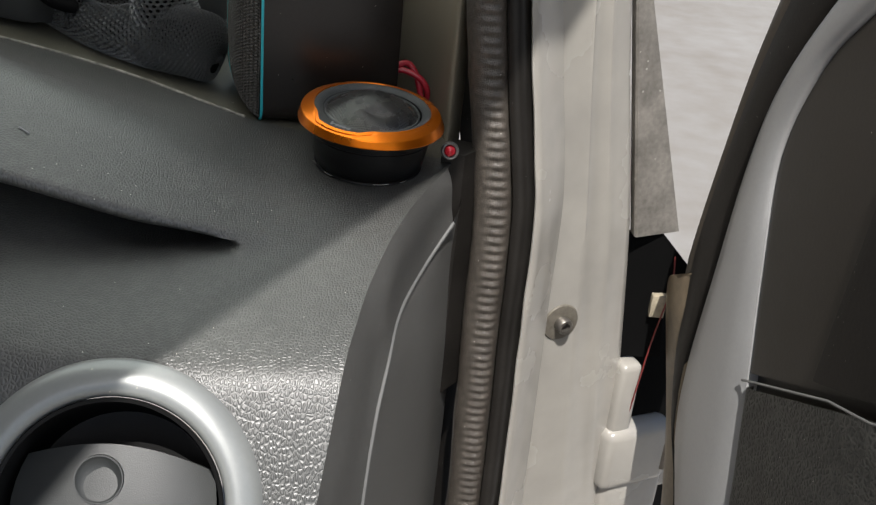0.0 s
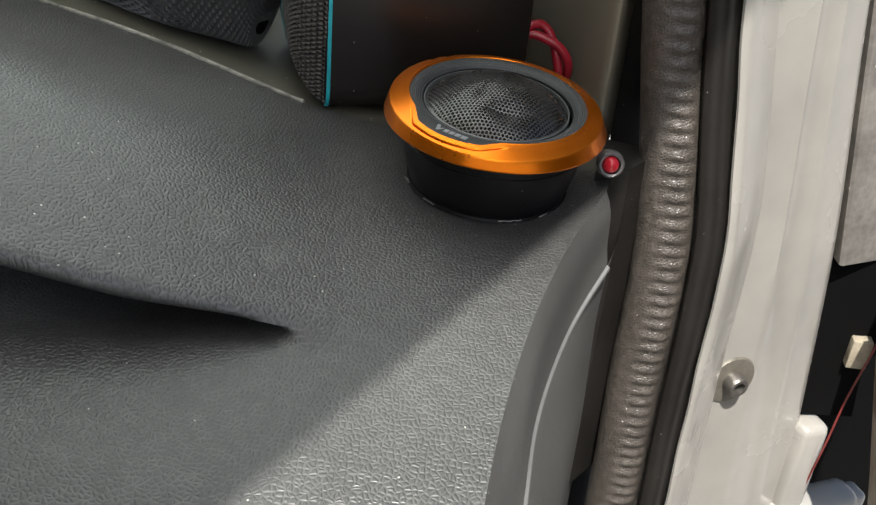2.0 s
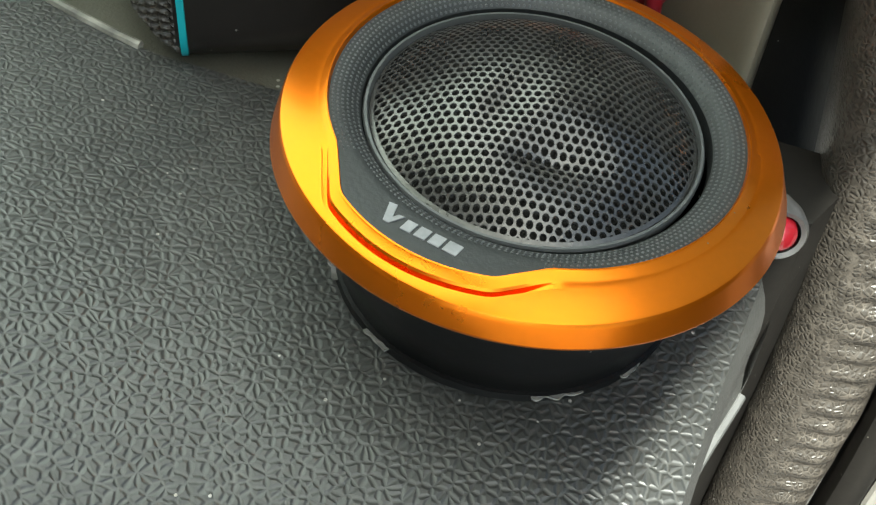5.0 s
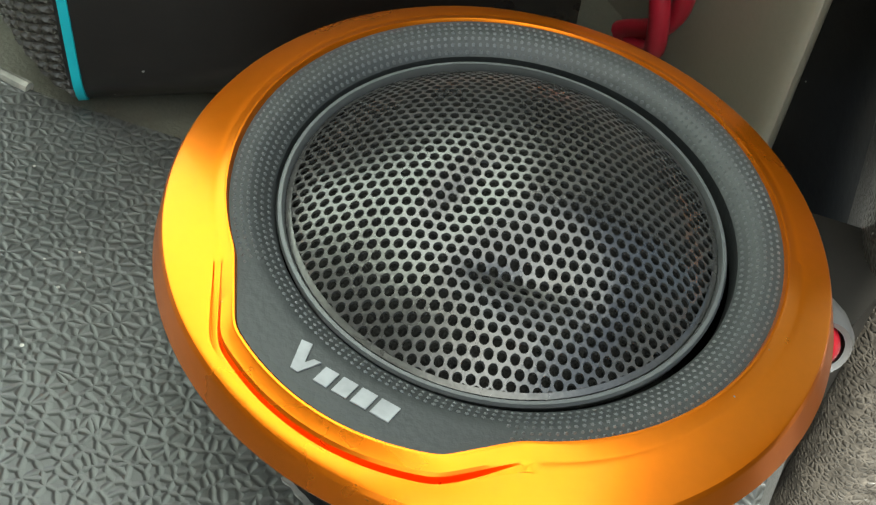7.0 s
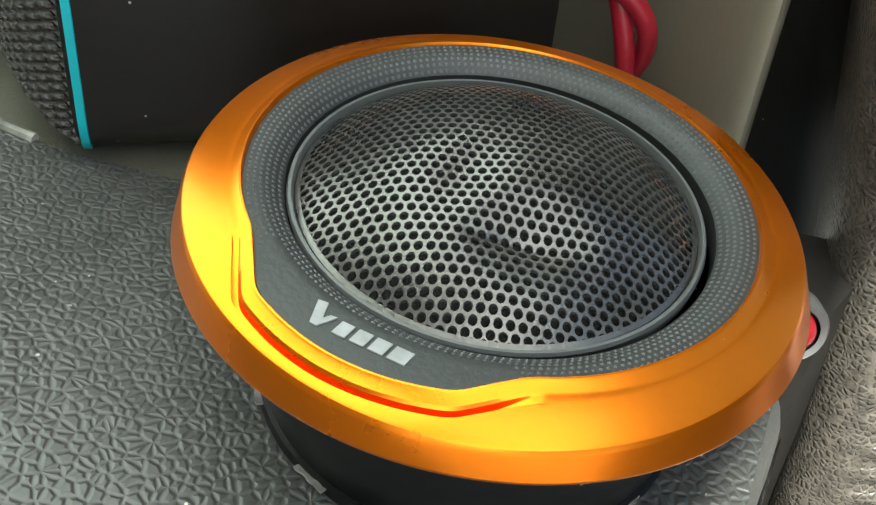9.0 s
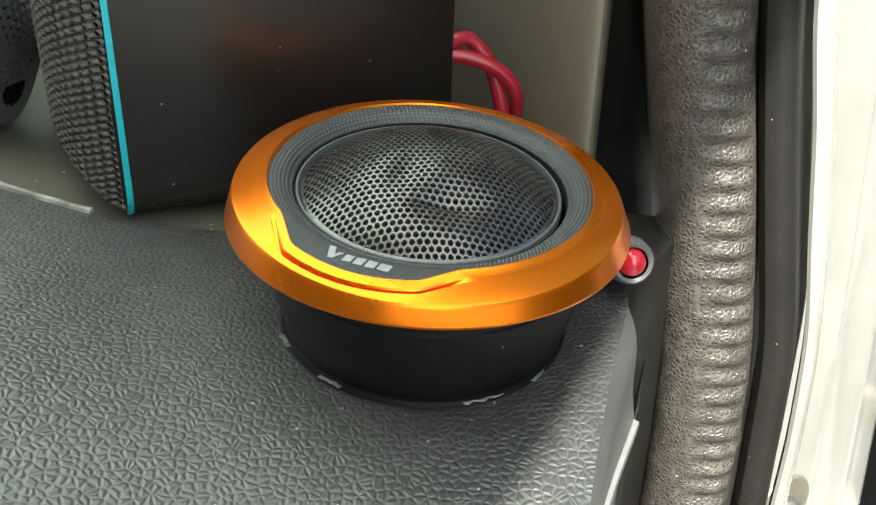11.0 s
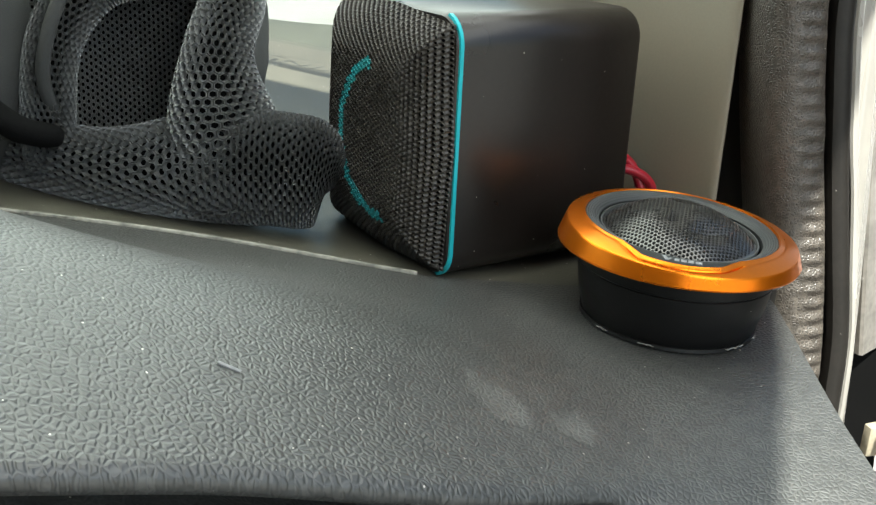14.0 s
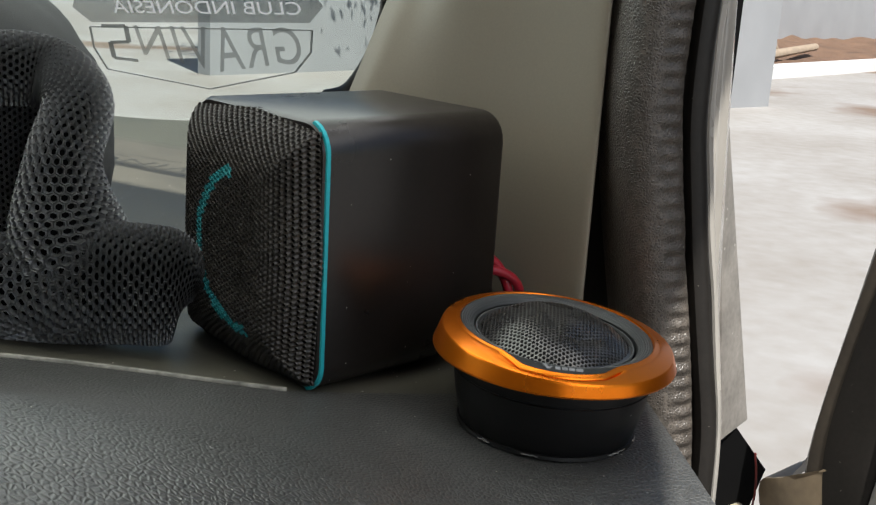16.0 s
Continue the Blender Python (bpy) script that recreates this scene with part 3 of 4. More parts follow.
v, f = lathe([(0.01, 1.6), (7.4, 1.9), (9.8, 1.5), (10.3, 0.6), (10.3, -0.6)], bc, PN, 40)
solid("washer", v, f, "washer", bolt, "worn painted washer")
v, f = lathe([(4.2, 1.4), (4.3, 5.8), (3.7, 6.6), (2.4, 6.6), (2.2, 3.4), (0.01, 3.2)], bc, PN, 24)
solid("head", v, f, "steel", bolt, "socket head")

# ---------------------------------------------------------------- fender edge, hinge and cavity behind the pillar
fr = []
for k in range(13):
    z = -61 + k * (190 + 61) / 12
    w = 25 - (z + 61) * 0.135 if z < 70 else max(3, 25 - 131 * 0.135 - (z - 70) * 0.03)
    xl = 132 - (z + 61) * 0.172 if z < 70 else 132 - 131 * 0.172 - (z - 70) * 0.12
    yl = 84 - (132 - xl) * 0.10
    fr.append([V(xl - 1, yl + 6, z), V(xl, yl, z), V(xl + 1.2, yl - 0.6, z), V(xl + w * 0.9, yl + w * 0.43, z), V(xl + w, yl + w * 0.47 + 0.5, z), V(xl + w, yl + w * 0.5 + 9, z)])
v, f = grid(fr)
v, f = thick(v, f, Vector((0, 0.0016, 0)))
fender = solid("fender_edge", v, f, "paint_dark", label="scuffed grey folded steel edge of the front fender", smooth=30)
tagged(fender, category="car body", kind="structure")
# a flat black sheet; the shade of the hinge gap is its colour
cav = solid("hinge_gap_shade", [V(90, 118, -460), V(230, 188, -460), V(230, 188, -170), V(90, 118, -58)], [(0, 1, 2, 3)], "gap_stile_black", smooth=False, label="flat black sheet standing for the shade in the hinge gap")
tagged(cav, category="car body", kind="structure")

# panel below the fender edge, with the gap's shade put into its colour
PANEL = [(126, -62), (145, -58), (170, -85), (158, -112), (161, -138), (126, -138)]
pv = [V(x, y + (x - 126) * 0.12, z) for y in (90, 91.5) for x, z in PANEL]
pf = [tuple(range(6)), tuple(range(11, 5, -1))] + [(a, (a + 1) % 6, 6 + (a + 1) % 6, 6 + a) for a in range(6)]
tagged(solid("dark_gap_panel", pv, pf, "gap_stile_black", smooth=False, label="panel under the steel edge, near-black for the shade there"), category="car body", kind="structure")

hinge = empty("door_hinge", V(150, 92, -190), "off-white painted cast door hinge", "hinge")
HX, HY = Vector((0.9, 0.436, 0)), Vector((0.436, -0.9, 0))


def hinge_box(name, x0, x1, z0, z1, y0, y1, bev, label=""):
    """A rounded casting in the hinge's own axes, in mm."""
    bm = box((x0 / 1000, y0 / 1000, z0 / 1000), (x1 / 1000, y1 / 1000, z1 / 1000), bev, 3)
    for w in bm.verts:
        w.co = V(137, 85, 0) + HX * w.co.x + HY * w.co.y + Vector((0, 0, w.co.z))
    return part(name, bm, "paint", hinge, label)


hinge_box("neck", 1, 15, -205, -139, -8, 5, 4)
hinge_box("leaf", -2, 44, -224, -182, -8, 9, 6, "cast painted leaf")
hinge_box("lower_leaf", 2, 46, -262, -212, -8, 6, 6, "cast painted lower leaf")
hinge_box("strap", 36, 60, -240, -196, -14, -2, 3)
v, f = tube([V(137, 85, -214) + HX * 0.041 + HY * 0.006, V(137, 85, -196) + HX * 0.041 + HY * 0.006], 4.5, 16)
solid("pin", v, f, "steel", hinge, "dark worn hinge pin")

v, f = tube(spline([V(156, 88, -72), V(157, 86, -90), V(153, 86, -122), V(150, 84, -150), V(148, 88, -190)], 20), 0.45, 8)
tagged(solid("loom_wire", v, f, "loom_red", label="thin dull red wire hanging in the hinge gap"), category="cable")
bm = box(V(149, 88.6, -110), V(157, 95, -97), 0.6)
tagged(part("cable_connector", bm, "connector_cream", label="small cream plastic block behind the red wire"), category="connector")

# ---------------------------------------------------------------- open front door
DP, DD, DN = Vector((0.155, 0.062, 1.0)), Vector((0.27, -0.963, 0)), Vector((-0.963, -0.27, 0))


def on_door(s, z, out=0.0):
    """Along the door from its hinge edge, height and distance proud of its inner face, in mm."""
    return DP + DD * (s / 1000) + DN * (out / 1000) + Vector((0, 0, z / 1000))


def ribbon(left, right, outs, n=40):
    """A sheet between two outlines (s, z) with a profile of offsets from left to right."""
    a = spline([Vector((*p, 0)) for p in left], n)
    b = spline([Vector((*p, 0)) for p in right], n)
    return grid([[on_door(*(p.lerp(q, t).xy), out=o) for t, o in outs] for p, q in zip(a, b)])


door = empty("car_door", on_door(60, -300), "open car door with silver inner frame and dark panels", "car door")
outer = [(75, -300), (46, -175), (24, -142), (7, -113), (3, -87), (0, -60), (9, 2), (19, 55), (40, 120), (80, 200)]
silver = [(95, -300), (46, -182), (28, -142), (25, -100), (30, -50), (36, 5), (45, 44), (67, 85), (100, 130), (150, 190)]
inner = [(150, -300), (98, -182), (84, -120), (75, -76), (64, -25), (57, 21), (70, 62), (92, 90), (125, 125), (175, 180)]
v, f = ribbon(outer, silver, [(0, -30), (0, -3), (0.06, 0), (0.14, 0.6), (0.24, 0.2), (0.27, -3)])
solid("shut_flange", v, f, "flange_dark", door, "dull brown painted shut flange")
v, f = ribbon(outer, silver, [(0.2, -4), (0.24, 0.8), (0.45, 2.4), (0.75, 2.4), (0.95, 0.6), (1.05, -3)])
solid("edge_seal", v, f, "rubber_smooth", door, "black rubber edge seal")
v, f = ribbon(silver, inner, [(-0.03, -4), (0, 1), (0.08, 3.2), (0.3, 5.0), (0.7, 5.0), (0.93, 3.4), (1.0, 1.5), (1.02, -3)])
solid("inner_frame", v, f, "silver_trim", door, "satin silver painted inner frame")
sail_l = [(75, -76), (64, -25), (57, 21), (70, 62), (92, 90), (125, 125), (175, 180)]
sail_r = [(290, 32), (285, 50), (285, 70), (285, 90), (290, 120), (300, 150), (320, 200)]
v, f = ribbon(sail_l, sail_r, [(0, -2), (0.004, 1.0), (0.02, 1.8), (0.5, 2.2), (1, 2)])
solid("sail_panel", v, f, "sail", door, "dark brown plastic mirror sail panel")
low_l = [(150, -300), (98, -182), (84, -120), (77, -82)]
low_r = [(380, -300), (380, -182), (330, -60), (290, 28)]
v, f = ribbon(low_l, low_r, [(0, -2), (0.005, 2.5), (0.02, 4.2), (0.5, 5), (1, 5)])
solid("lower_panel", v, f, "door_leather", door, "black pebble-grained lower door panel")
v, f = ribbon([(140, -300), (88, -182), (74, -120), (66, -70), (60, 0), (60, 30), (90, 95), (170, 180)], [(385, -300)] * 4 + [(300, 60)] * 4, [(0, -6), (0.05, -3), (1, -3)])
solid("door_core", v, f, "sail", door)
v, f = tube([on_door(76, -79, 4.2), on_door(132, -50, 4.6), on_door(157, -42, 4.8), on_door(290, 30, 5)], 0.6, 8)
solid("trim_line", v, f, "piping", door, "thin grey trim line")
v, f = ribbon([(118, -50), (124, 40)], [(190, -20), (190, 60)], [(0, 1), (0.02, 3.8), (0.1, 4.6), (1, 5)], 10)
solid("mirror_switch_plate", v, f, "rubber_smooth", door, "raised black switch plate")
v, f = ribbon([(-9, -77), (0, -57), (7, -19), (13, 27), (25, 80)], [(14, -77), (19, -56), (26, -19), (33, 27), (45, 80)], [(0, -8), (0, -30), (0.5, -34), (1, -30), (1.0, -8)], 24)
solid("outer_frame", v, f, "flange_dark", door, "brown-tinted painted door edge")
v, f = ribbon([(46, -300), (20, -175), (-17, -89), (-9, -77)], [(80, -300), (60, -175), (22, -71), (19, -56)], [(0, -30), (0, -3), (0.3, 1.4), (0.7, 1.4), (1, -3)], 24)
solid("edge_panel", v, f, "door_brown", door, "brownish door shut face")

# a faded mark and a shred of dust on the pad
def pad_z(x, y):
    return fall(x, y) + hump(x, y)


for outline in (((-66, -40), (-63, -47), (-60, -44), (-57, -52), (-58, -59), (-66, -58), (-69, -50)), ((-52, -50), (-49, -53), (-45, -47), (-43, -55), (-46, -60), (-52, -57))):
    cx, cy = sum(q[0] for q in outline) / len(outline), sum(q[1] for q in outline) / len(outline)
    ring = [Vector((q[0], q[1], 0)) for q in outline]
    edge_pts = [ring[i].lerp(ring[(i + 1) % len(ring)], j / 4) for i in range(len(ring)) for j in range(4)]
    rows_m = [[V(cx + (q.x - cx) * t, cy + (q.y - cy) * t, pad_z(cx + (q.x - cx) * t, cy + (q.y - cy) * t) + 0.10) for q in edge_pts] for t in (0.02, 0.25, 0.5, 0.75, 1.0)]
    v, f = grid(rows_m, closed_u=True)
    solid("faded_mark", v, f, "dash_worn", dashboard, "faded patch left by a peeled sticker", smooth=60)
v, f = tube([V(-116.5, -65.3, pad_z(-116.5, -65.3) + 0.2), V(-112.9, -66.1, pad_z(-112.9, -66.1) + 0.2)], 0.35, 6)
solid("dust_shred", v, f, "white_ink", dashboard, "white shred of dust")


# ---------------------------------------------------------------- perforated sheets
def perforated(surface, cells, hole, seg=8, depth=0.0):
    """A sheet of six-sided cells, each with a round hole. cells: (u, v, size) in the surface's own plane; surface(u, v, d) gives the place."""
    verts, faces = [], []
    for u, v, s in cells:
        base = len(verts)
        for k in range(seg):
            a = 2 * math.pi * k / seg
            rim = s / math.sqrt(3) / max(math.cos(((a - math.pi / 6) % (math.pi / 3)) - math.pi / 6), 0.1) * math.cos(math.pi / 6)
            verts.append(surface(u + rim * math.cos(a), v + rim * math.sin(a), 0))
            verts.append(surface(u + hole * s * math.cos(a), v + hole * s * math.sin(a), 0))
            verts.append(surface(u + hole * s * 0.96 * math.cos(a), v + hole * s * 0.96 * math.sin(a), -depth))
        for k in range(seg):
            a, b = base + 3 * k, base + 3 * ((k + 1) % seg)
            faces += [(a, b, b + 1, a + 1), (a + 1, b + 1, b + 2, a + 2)]
    return verts, faces


def lattice(point, nu, nv, bar=0.34, stagger=True, depth=0.0005, wrap=False):
    """A woven net over point(u, v, lift), u and v from 0 to 1: one staggered mesh of open diamonds with thick strands."""
    hold = (lambda x: x) if wrap else (lambda x: min(1, max(0, x)))
    verts, faces = [], []
    for i in range(nu):
        for j in range(nv):
            off = 0.5 if (stagger and i % 2) else 0.0
            c = ((i + 0.5) / nu, (j + 0.5 + off) / nv)
            du, dv = 0.5 / nu * 1.34, 0.5 / nv
            ring = [(du * 0.5, dv), (du, 0), (du * 0.5, -dv), (-du * 0.5, -dv), (-du, 0), (-du * 0.5, dv)]
            base = len(verts)
            for a, b in ring:
                verts.append(point(min(1, max(0, c[0] + a)), hold(c[1] + b), 0.0))
                verts.append(point(min(1, max(0, c[0] + a * (1 - bar * 0.55))), hold(c[1] + b * (1 - bar * 0.55)), depth))
                verts.append(point(min(1, max(0, c[0] + a * (1 - bar))), hold(c[1] + b * (1 - bar)), -depth * 0.6))
            for k in range(6):
                p, q = base + 3 * k, base + 3 * ((k + 1) % 6)
                faces += [(p, q, q + 1, p + 1), (p + 1, q + 1, q + 2, p + 2)]
    return verts, faces


# ---------------------------------------------------------------- tweeter
AX = Vector((0.032, -0.017, 1.0)).normalized()
TC = V(0, 0, 0)
TX = (Vector((1, 0, 0)) - AX * AX.x).normalized()
TY = AX.cross(TX)


def tw(r, a, h):
    """A place on the tweeter by radius and angle (degrees) and height, in mm."""
    return tx(r * math.cos(radians(a)), r * math.sin(radians(a)), h)


def tx(x, y, h):
    """The same by plan offsets; the top sits slightly askew on its housing."""
    k = smooth01((h - 18.5) / 5.5)
    return TC + (TX * (x - 0.2 - 0.3 * k) + TY * (y - 1.2 * k) + AX * (h + k * (0.062 * y - 0.01 * x))) / 1000


RC, RB = (0.4, 1.3), 23.7                                          # the round opening of the bezel: centre, radius
BADGE = [(-20.5, -9.9), (-18.8, -16.5), (-2.2, -24.2), (3.5, -22.1)]    # corners of the badge recess


def hit_line(a, p, q):
    """How far from the axis the ray at an angle meets the line through two plan points."""
    c, s_ = math.cos(radians(a)), math.sin(radians(a))
    ex, ey = q[0] - p[0], q[1] - p[1]
    return (p[0] * ey - p[1] * ex) / (c * ey - s_ * ex)


def round_edge(a, rad=RB, c=RC):
    """Radius from the axis, at an angle, of a circle about its own centre."""
    b = c[0] * math.cos(radians(a)) + c[1] * math.sin(radians(a))
    return b + math.sqrt(max(0.0, b * b - c[0] ** 2 - c[1] ** 2 + rad * rad))


def bearing(p):
    return math.degrees(math.atan2(p[1], p[0])) % 360


def badge_edge(a):
    """Inner radius of the bezel: round, but pushed outward along the badge."""
    a %= 360
    for p, q in zip(BADGE, BADGE[1:]):
        if bearing(p) <= a <= bearing(q):
            if p is BADGE[1]:
                t = (a - bearing(p)) / (bearing(q) - bearing(p))
                return math.hypot(*p) * (1 - t) + math.hypot(*q) * t + 0.45 * math.sin(math.pi * t)
            return max(round_edge(a), hit_line(a, p, q))
    return round_edge(a)


def soft_edge(a):
    """The same with its corners eased."""
    return sum(badge_edge(a + d) * w for d, w in ((-2, 1), (-1, 2), (0, 3), (1, 2), (2, 1))) / 9


tweeter = empty("tweeter", V(0, 0, 0), "round black car tweeter with an orange anodised bezel on the dashboard", "loudspeaker")
v, f = lathe([(0.01, 0.3), (21.0, 0.3), (21.6, 0.8), (23.4, 8), (24.3, 13.6), (24.0, 13.9), (24.4, 14.2), (25.0, 18.5), (27.5, 19.6)], TC, AX, 96)
solid("housing", v, f, "housing", tweeter, "satin black tapered housing")


def cone(r):
    """The bezel's sloping face."""
    return 25.0 - 0.27 * (r - 24)


rows = []
SEG = 432
for k in range(SEG):
    a = 360 * k / SEG
    ri = soft_edge(a)
    g = smooth01((a - 204) / 20) * smooth01((281 - a) / 14)
    gap = 1.15 + 0.45 * smooth01((a - 206) / 16)
    nib = 0.35 * max(0, noise.noise(Vector((math.cos(radians(a)) * 9, math.sin(radians(a)) * 9, 3))) - 0.35)
    g0 = min(ri + gap, 27.1)
    prof = [(ri - 0.25, 23.4), (ri, cone(ri) - 0.25), (ri + 0.12, cone(ri)), (ri + 0.3, cone(ri + 0.3) + 0.06), (ri + 0.45, cone(ri + 0.45)), (g0 - 0.3, cone(g0 - 0.3) - 0.12 * g),
            (g0 - 0.1, cone(g0) - 0.3 * g), (g0, cone(g0) - 1.25 * g), (g0 + 0.5, cone(g0 + 0.5) - 1.25 * g), (g0 + 0.62, cone(g0 + 0.62)), (g0 + 0.75, cone(g0 + 0.75))]
    prof += [(27.9, cone(27.9)), (28.15, cone(28.15) - 0.06), (28.35, 23.55), (28.5, 23.2), (29.85, 19.3 + nib), (29.75, 18.8 + nib), (29.4, 18.7), (26.5, 19.2), (24.6, 18.8)]
    rows.append([tw(r, a, h) for r, h in prof])
v, f = grid(rows, closed_v=True)
solid("bezel", v, f, "orange", tweeter, "orange anodised bezel with a notch for the badge", smooth=24)


def trim_h(r):
    """The trim's face falls away inward to the grille."""
    return 24.5 - 0.055 * max(0.0, 23.4 - r) - 0.19 * max(0.0, 22.6 - r) ** 2


rows = []
for k in range(216):
    a = 360 * k / 216
    ri = soft_edge(a)
    out = [(ri + 0.1, 24.0), (ri - 0.05, 24.5), (max(ri - 0.4, round_edge(a, 23.3)), 24.5)]
    out += [(round_edge(a, r), trim_h(r)) for r in (22.6, 22.1, 21.6, 21.0, 20.5, 20.1)] + [(round_edge(a, 20.0), 20.5)]
    rows.append([tw(r, a, h) for r, h in out])
v, f = grid(rows, closed_v=True)
solid("trim_ring", v, f, "dotted", tweeter, "black trim ring with raised dots")
# raised dots in rings, left out at the badge
dv, df = [], []
for ring in range(6):
    r = 23.2 - 0.56 * ring
    n = int(2 * math.pi * r / 0.66)
    for k in range(n):
        a = 360 * (k + 0.5 * (ring % 2)) / n
        if 208 < a < 276 and ring < 3:
            continue
        b = len(dv)
        for q in range(5):
            rr = r + 0.19 * math.cos(q * 1.2566)
            dv.append(tw(round_edge(a, rr), a + math.degrees(0.23 * math.sin(q * 1.2566) / r), trim_h(rr) - 0.02))
        dv.append(tw(round_edge(a, r), a, trim_h(r) + 0.17))
        df += [(b + q, b + (q + 1) % 5, b + 5) for q in range(5)]
solid("raised_dots", dv, df, "dots", tweeter, kind="stuff")


def centred(profile, seg=96):
    """Turned about the grille's own centre."""
    return grid([[tx(0.1 + r * math.cos(2 * math.pi * k / seg), 1.2 + r * math.sin(2 * math.pi * k / seg), h) for k in range(seg)] for r, h in profile], closed_u=True)


v, f = centred([(19.5, 20.6), (19.6, 22.7), (19.4, 23.1), (19.1, 23.1), (18.9, 22.5), (18.9, 20)])
solid("inner_lip", v, f, "dots", tweeter, "grey raised lip round the grille")


def dented(x, y, d):
    """The grille's dome with the soft dents that it has."""
    h = 22.2 + 7.0 * (1 - (min(19.0, math.hypot(x, y)) / 19.0) ** 2.4)
    dent = 1.5 * math.exp(-(((x - 3.0) / 6.5) ** 2 + ((y + 9.6) / 4.2) ** 2)) + 0.55 * math.exp(-(((x - 1.6) / 3.4) ** 2 + ((y + 9.9) / 0.9) ** 2))
    along, across = (x + 3.6) * 0.55 + (y + 4.4) * 0.83, (x + 3.6) * 0.83 - (y + 4.4) * 0.55
    crease = 0.7 * math.exp(-((along / 5) ** 2 + (across / 2.4) ** 2))
    return tx(x + 0.1, y + 1.2, h - dent - crease + d * 1000)


PITCH = 1.03
cells = []
for i in range(-21, 22):
    for j in range(-22, 23):
        x, y = PITCH * (i + 0.5 * (j % 2)), PITCH * j * 0.866
        if math.hypot(x, y) < 18.7:
            cells.append((x, y, PITCH))
v, f = perforated(dented, cells, 0.39, 12, 0.0003)
solid("grille", v, f, "grille_metal", tweeter, "dented dark steel grille with round holes", smooth=35)
v, f = centred([(19.0, 20.5), (18.95, 22.0), (18.8, 22.5), (18.3, 22.8)], 72)
solid("grille_rim", v, f, "grille_metal", tweeter)
v, f = grid([[dented(r * math.cos(2 * math.pi * k / 48), r * math.sin(2 * math.pi * k / 48), -0.0011) for k in range(48)] for r in (18.5, 17, 15, 13, 11, 9, 7, 5, 3, 1.5, 0.01)], closed_u=True)
solid("dust_cloth", v, f, "under_cloth", tweeter, "black woven cloth behind the grille")
# the badge's print as plain shapes
p0, p1 = Vector((-14.2, -19.2, 0)), Vector((-6.3, -22.35, 0))
d = (p1 - p0).normalized()
n = Vector((-d.y, d.x, 0))
MARKS = [((0.1, 0.0), (0.75, -0.05), (1.75, 1.55), (1.15, 1.5), (0.75, 0.9), (0.35, 2.55), (-0.55, 2.45))]
MARKS += [((s0, 0.0), (s0 + w0, 0.0), (s0 + w0 + 0.2, 1.45), (s0 + 0.2, 1.45)) for s0, w0 in ((2.05, 1.15), (3.6, 1.25), (5.2, 1.3), (6.85, 1.55))]
for outline in MARKS:
    pts = [p0 + d * u + n * w for u, w in outline]
    c = len(pts)
    quad = [tx(q.x, q.y, h) for h in (24.35, 24.62) for q in pts]
    solid("badge_mark", quad, [tuple(range(c)), tuple(range(c, 2 * c))] + [(i, (i + 1) % c, c + (i + 1) % c, c + i) for i in range(c)], "white_ink", tweeter, smooth=False)
v, f = lathe([(19, 0.1), (22.4, 0.15), (22.2, 1.0), (21.4, 1.2)], TC, AX, 48)
solid("mounting_pad", v, f, "housing", tweeter)
for a0, a1 in ((226, 236), (282, 298), (196, 204), (312, 320)):
    rows = [[tw(21.4 + 1.3 * t + 0.6 * noise.noise(Vector((a / 3, t, 1))), a, 0.3 + 0.5 * t + 0.3 * noise.noise(Vector((a / 2, 0, 4)))) for t in (0, 0.5, 1)] for a in range(a0, a1 + 1)]
    v, f = grid(rows)
    v, f = thick(v, f, Vector((0, 0, 0.00025)))
    solid("glue_shred", v, f, "glue", tweeter, "ragged clear tape edge")

# ---------------------------------------------------------------- red indicator lamp
LP = V(33.4, 4.6, 7.2)
LA = Vector((0.05, -0.95, 0.30)).normalized()
lamp = empty("indicator_lamp", V(34.2, 6, 0), "small red indicator lamp in a grey holder", "indicator lamp")
v, f = lathe([(2.6, 0.9), (3.2, 1.2), (3.7, 0.4), (3.9, -2.0), (3.5, -5.5), (0.01, -6.5)], LP, LA, 32)
solid("holder", v, f, "led_clear", lamp, "dusty grey holder")
v, f = lathe([(0.01, 2.6), (1.1, 2.3), (2.0, 1.4), (2.4, 0.2), (2.5, -2), (0.01, -2.2)], LP, LA, 32)
solid("lens", v, f, "led", lamp, "glossy red lens")

# ---------------------------------------------------------------- cube loudspeaker
CU, CVv = Vector((0.952, 0.306, 0)), Vector((-0.306, 0.952, 0))
CO = V(-49.6, 27.1, 0)


def cube_at(u, v, z):
    return CO + (CU * u + CVv * v + Vector((0, 0, z))) / 1000


def rounded(w0, w1, z0, z1, r, n=6):
    """Outline of a rounded rectangle in (v, z)."""
    out = []
    for cx, cz, a0 in ((w1 - r, z1 - r, 0), (w0 + r, z1 - r, 90), (w0 + r, z0 + r, 180), (w1 - r, z0 + r, 270)):
        for k in range(n + 1):
            a = radians(a0 + 90 * k / n)
            out.append((cx + r * math.cos(a), cz + r * math.sin(a)))
    return out


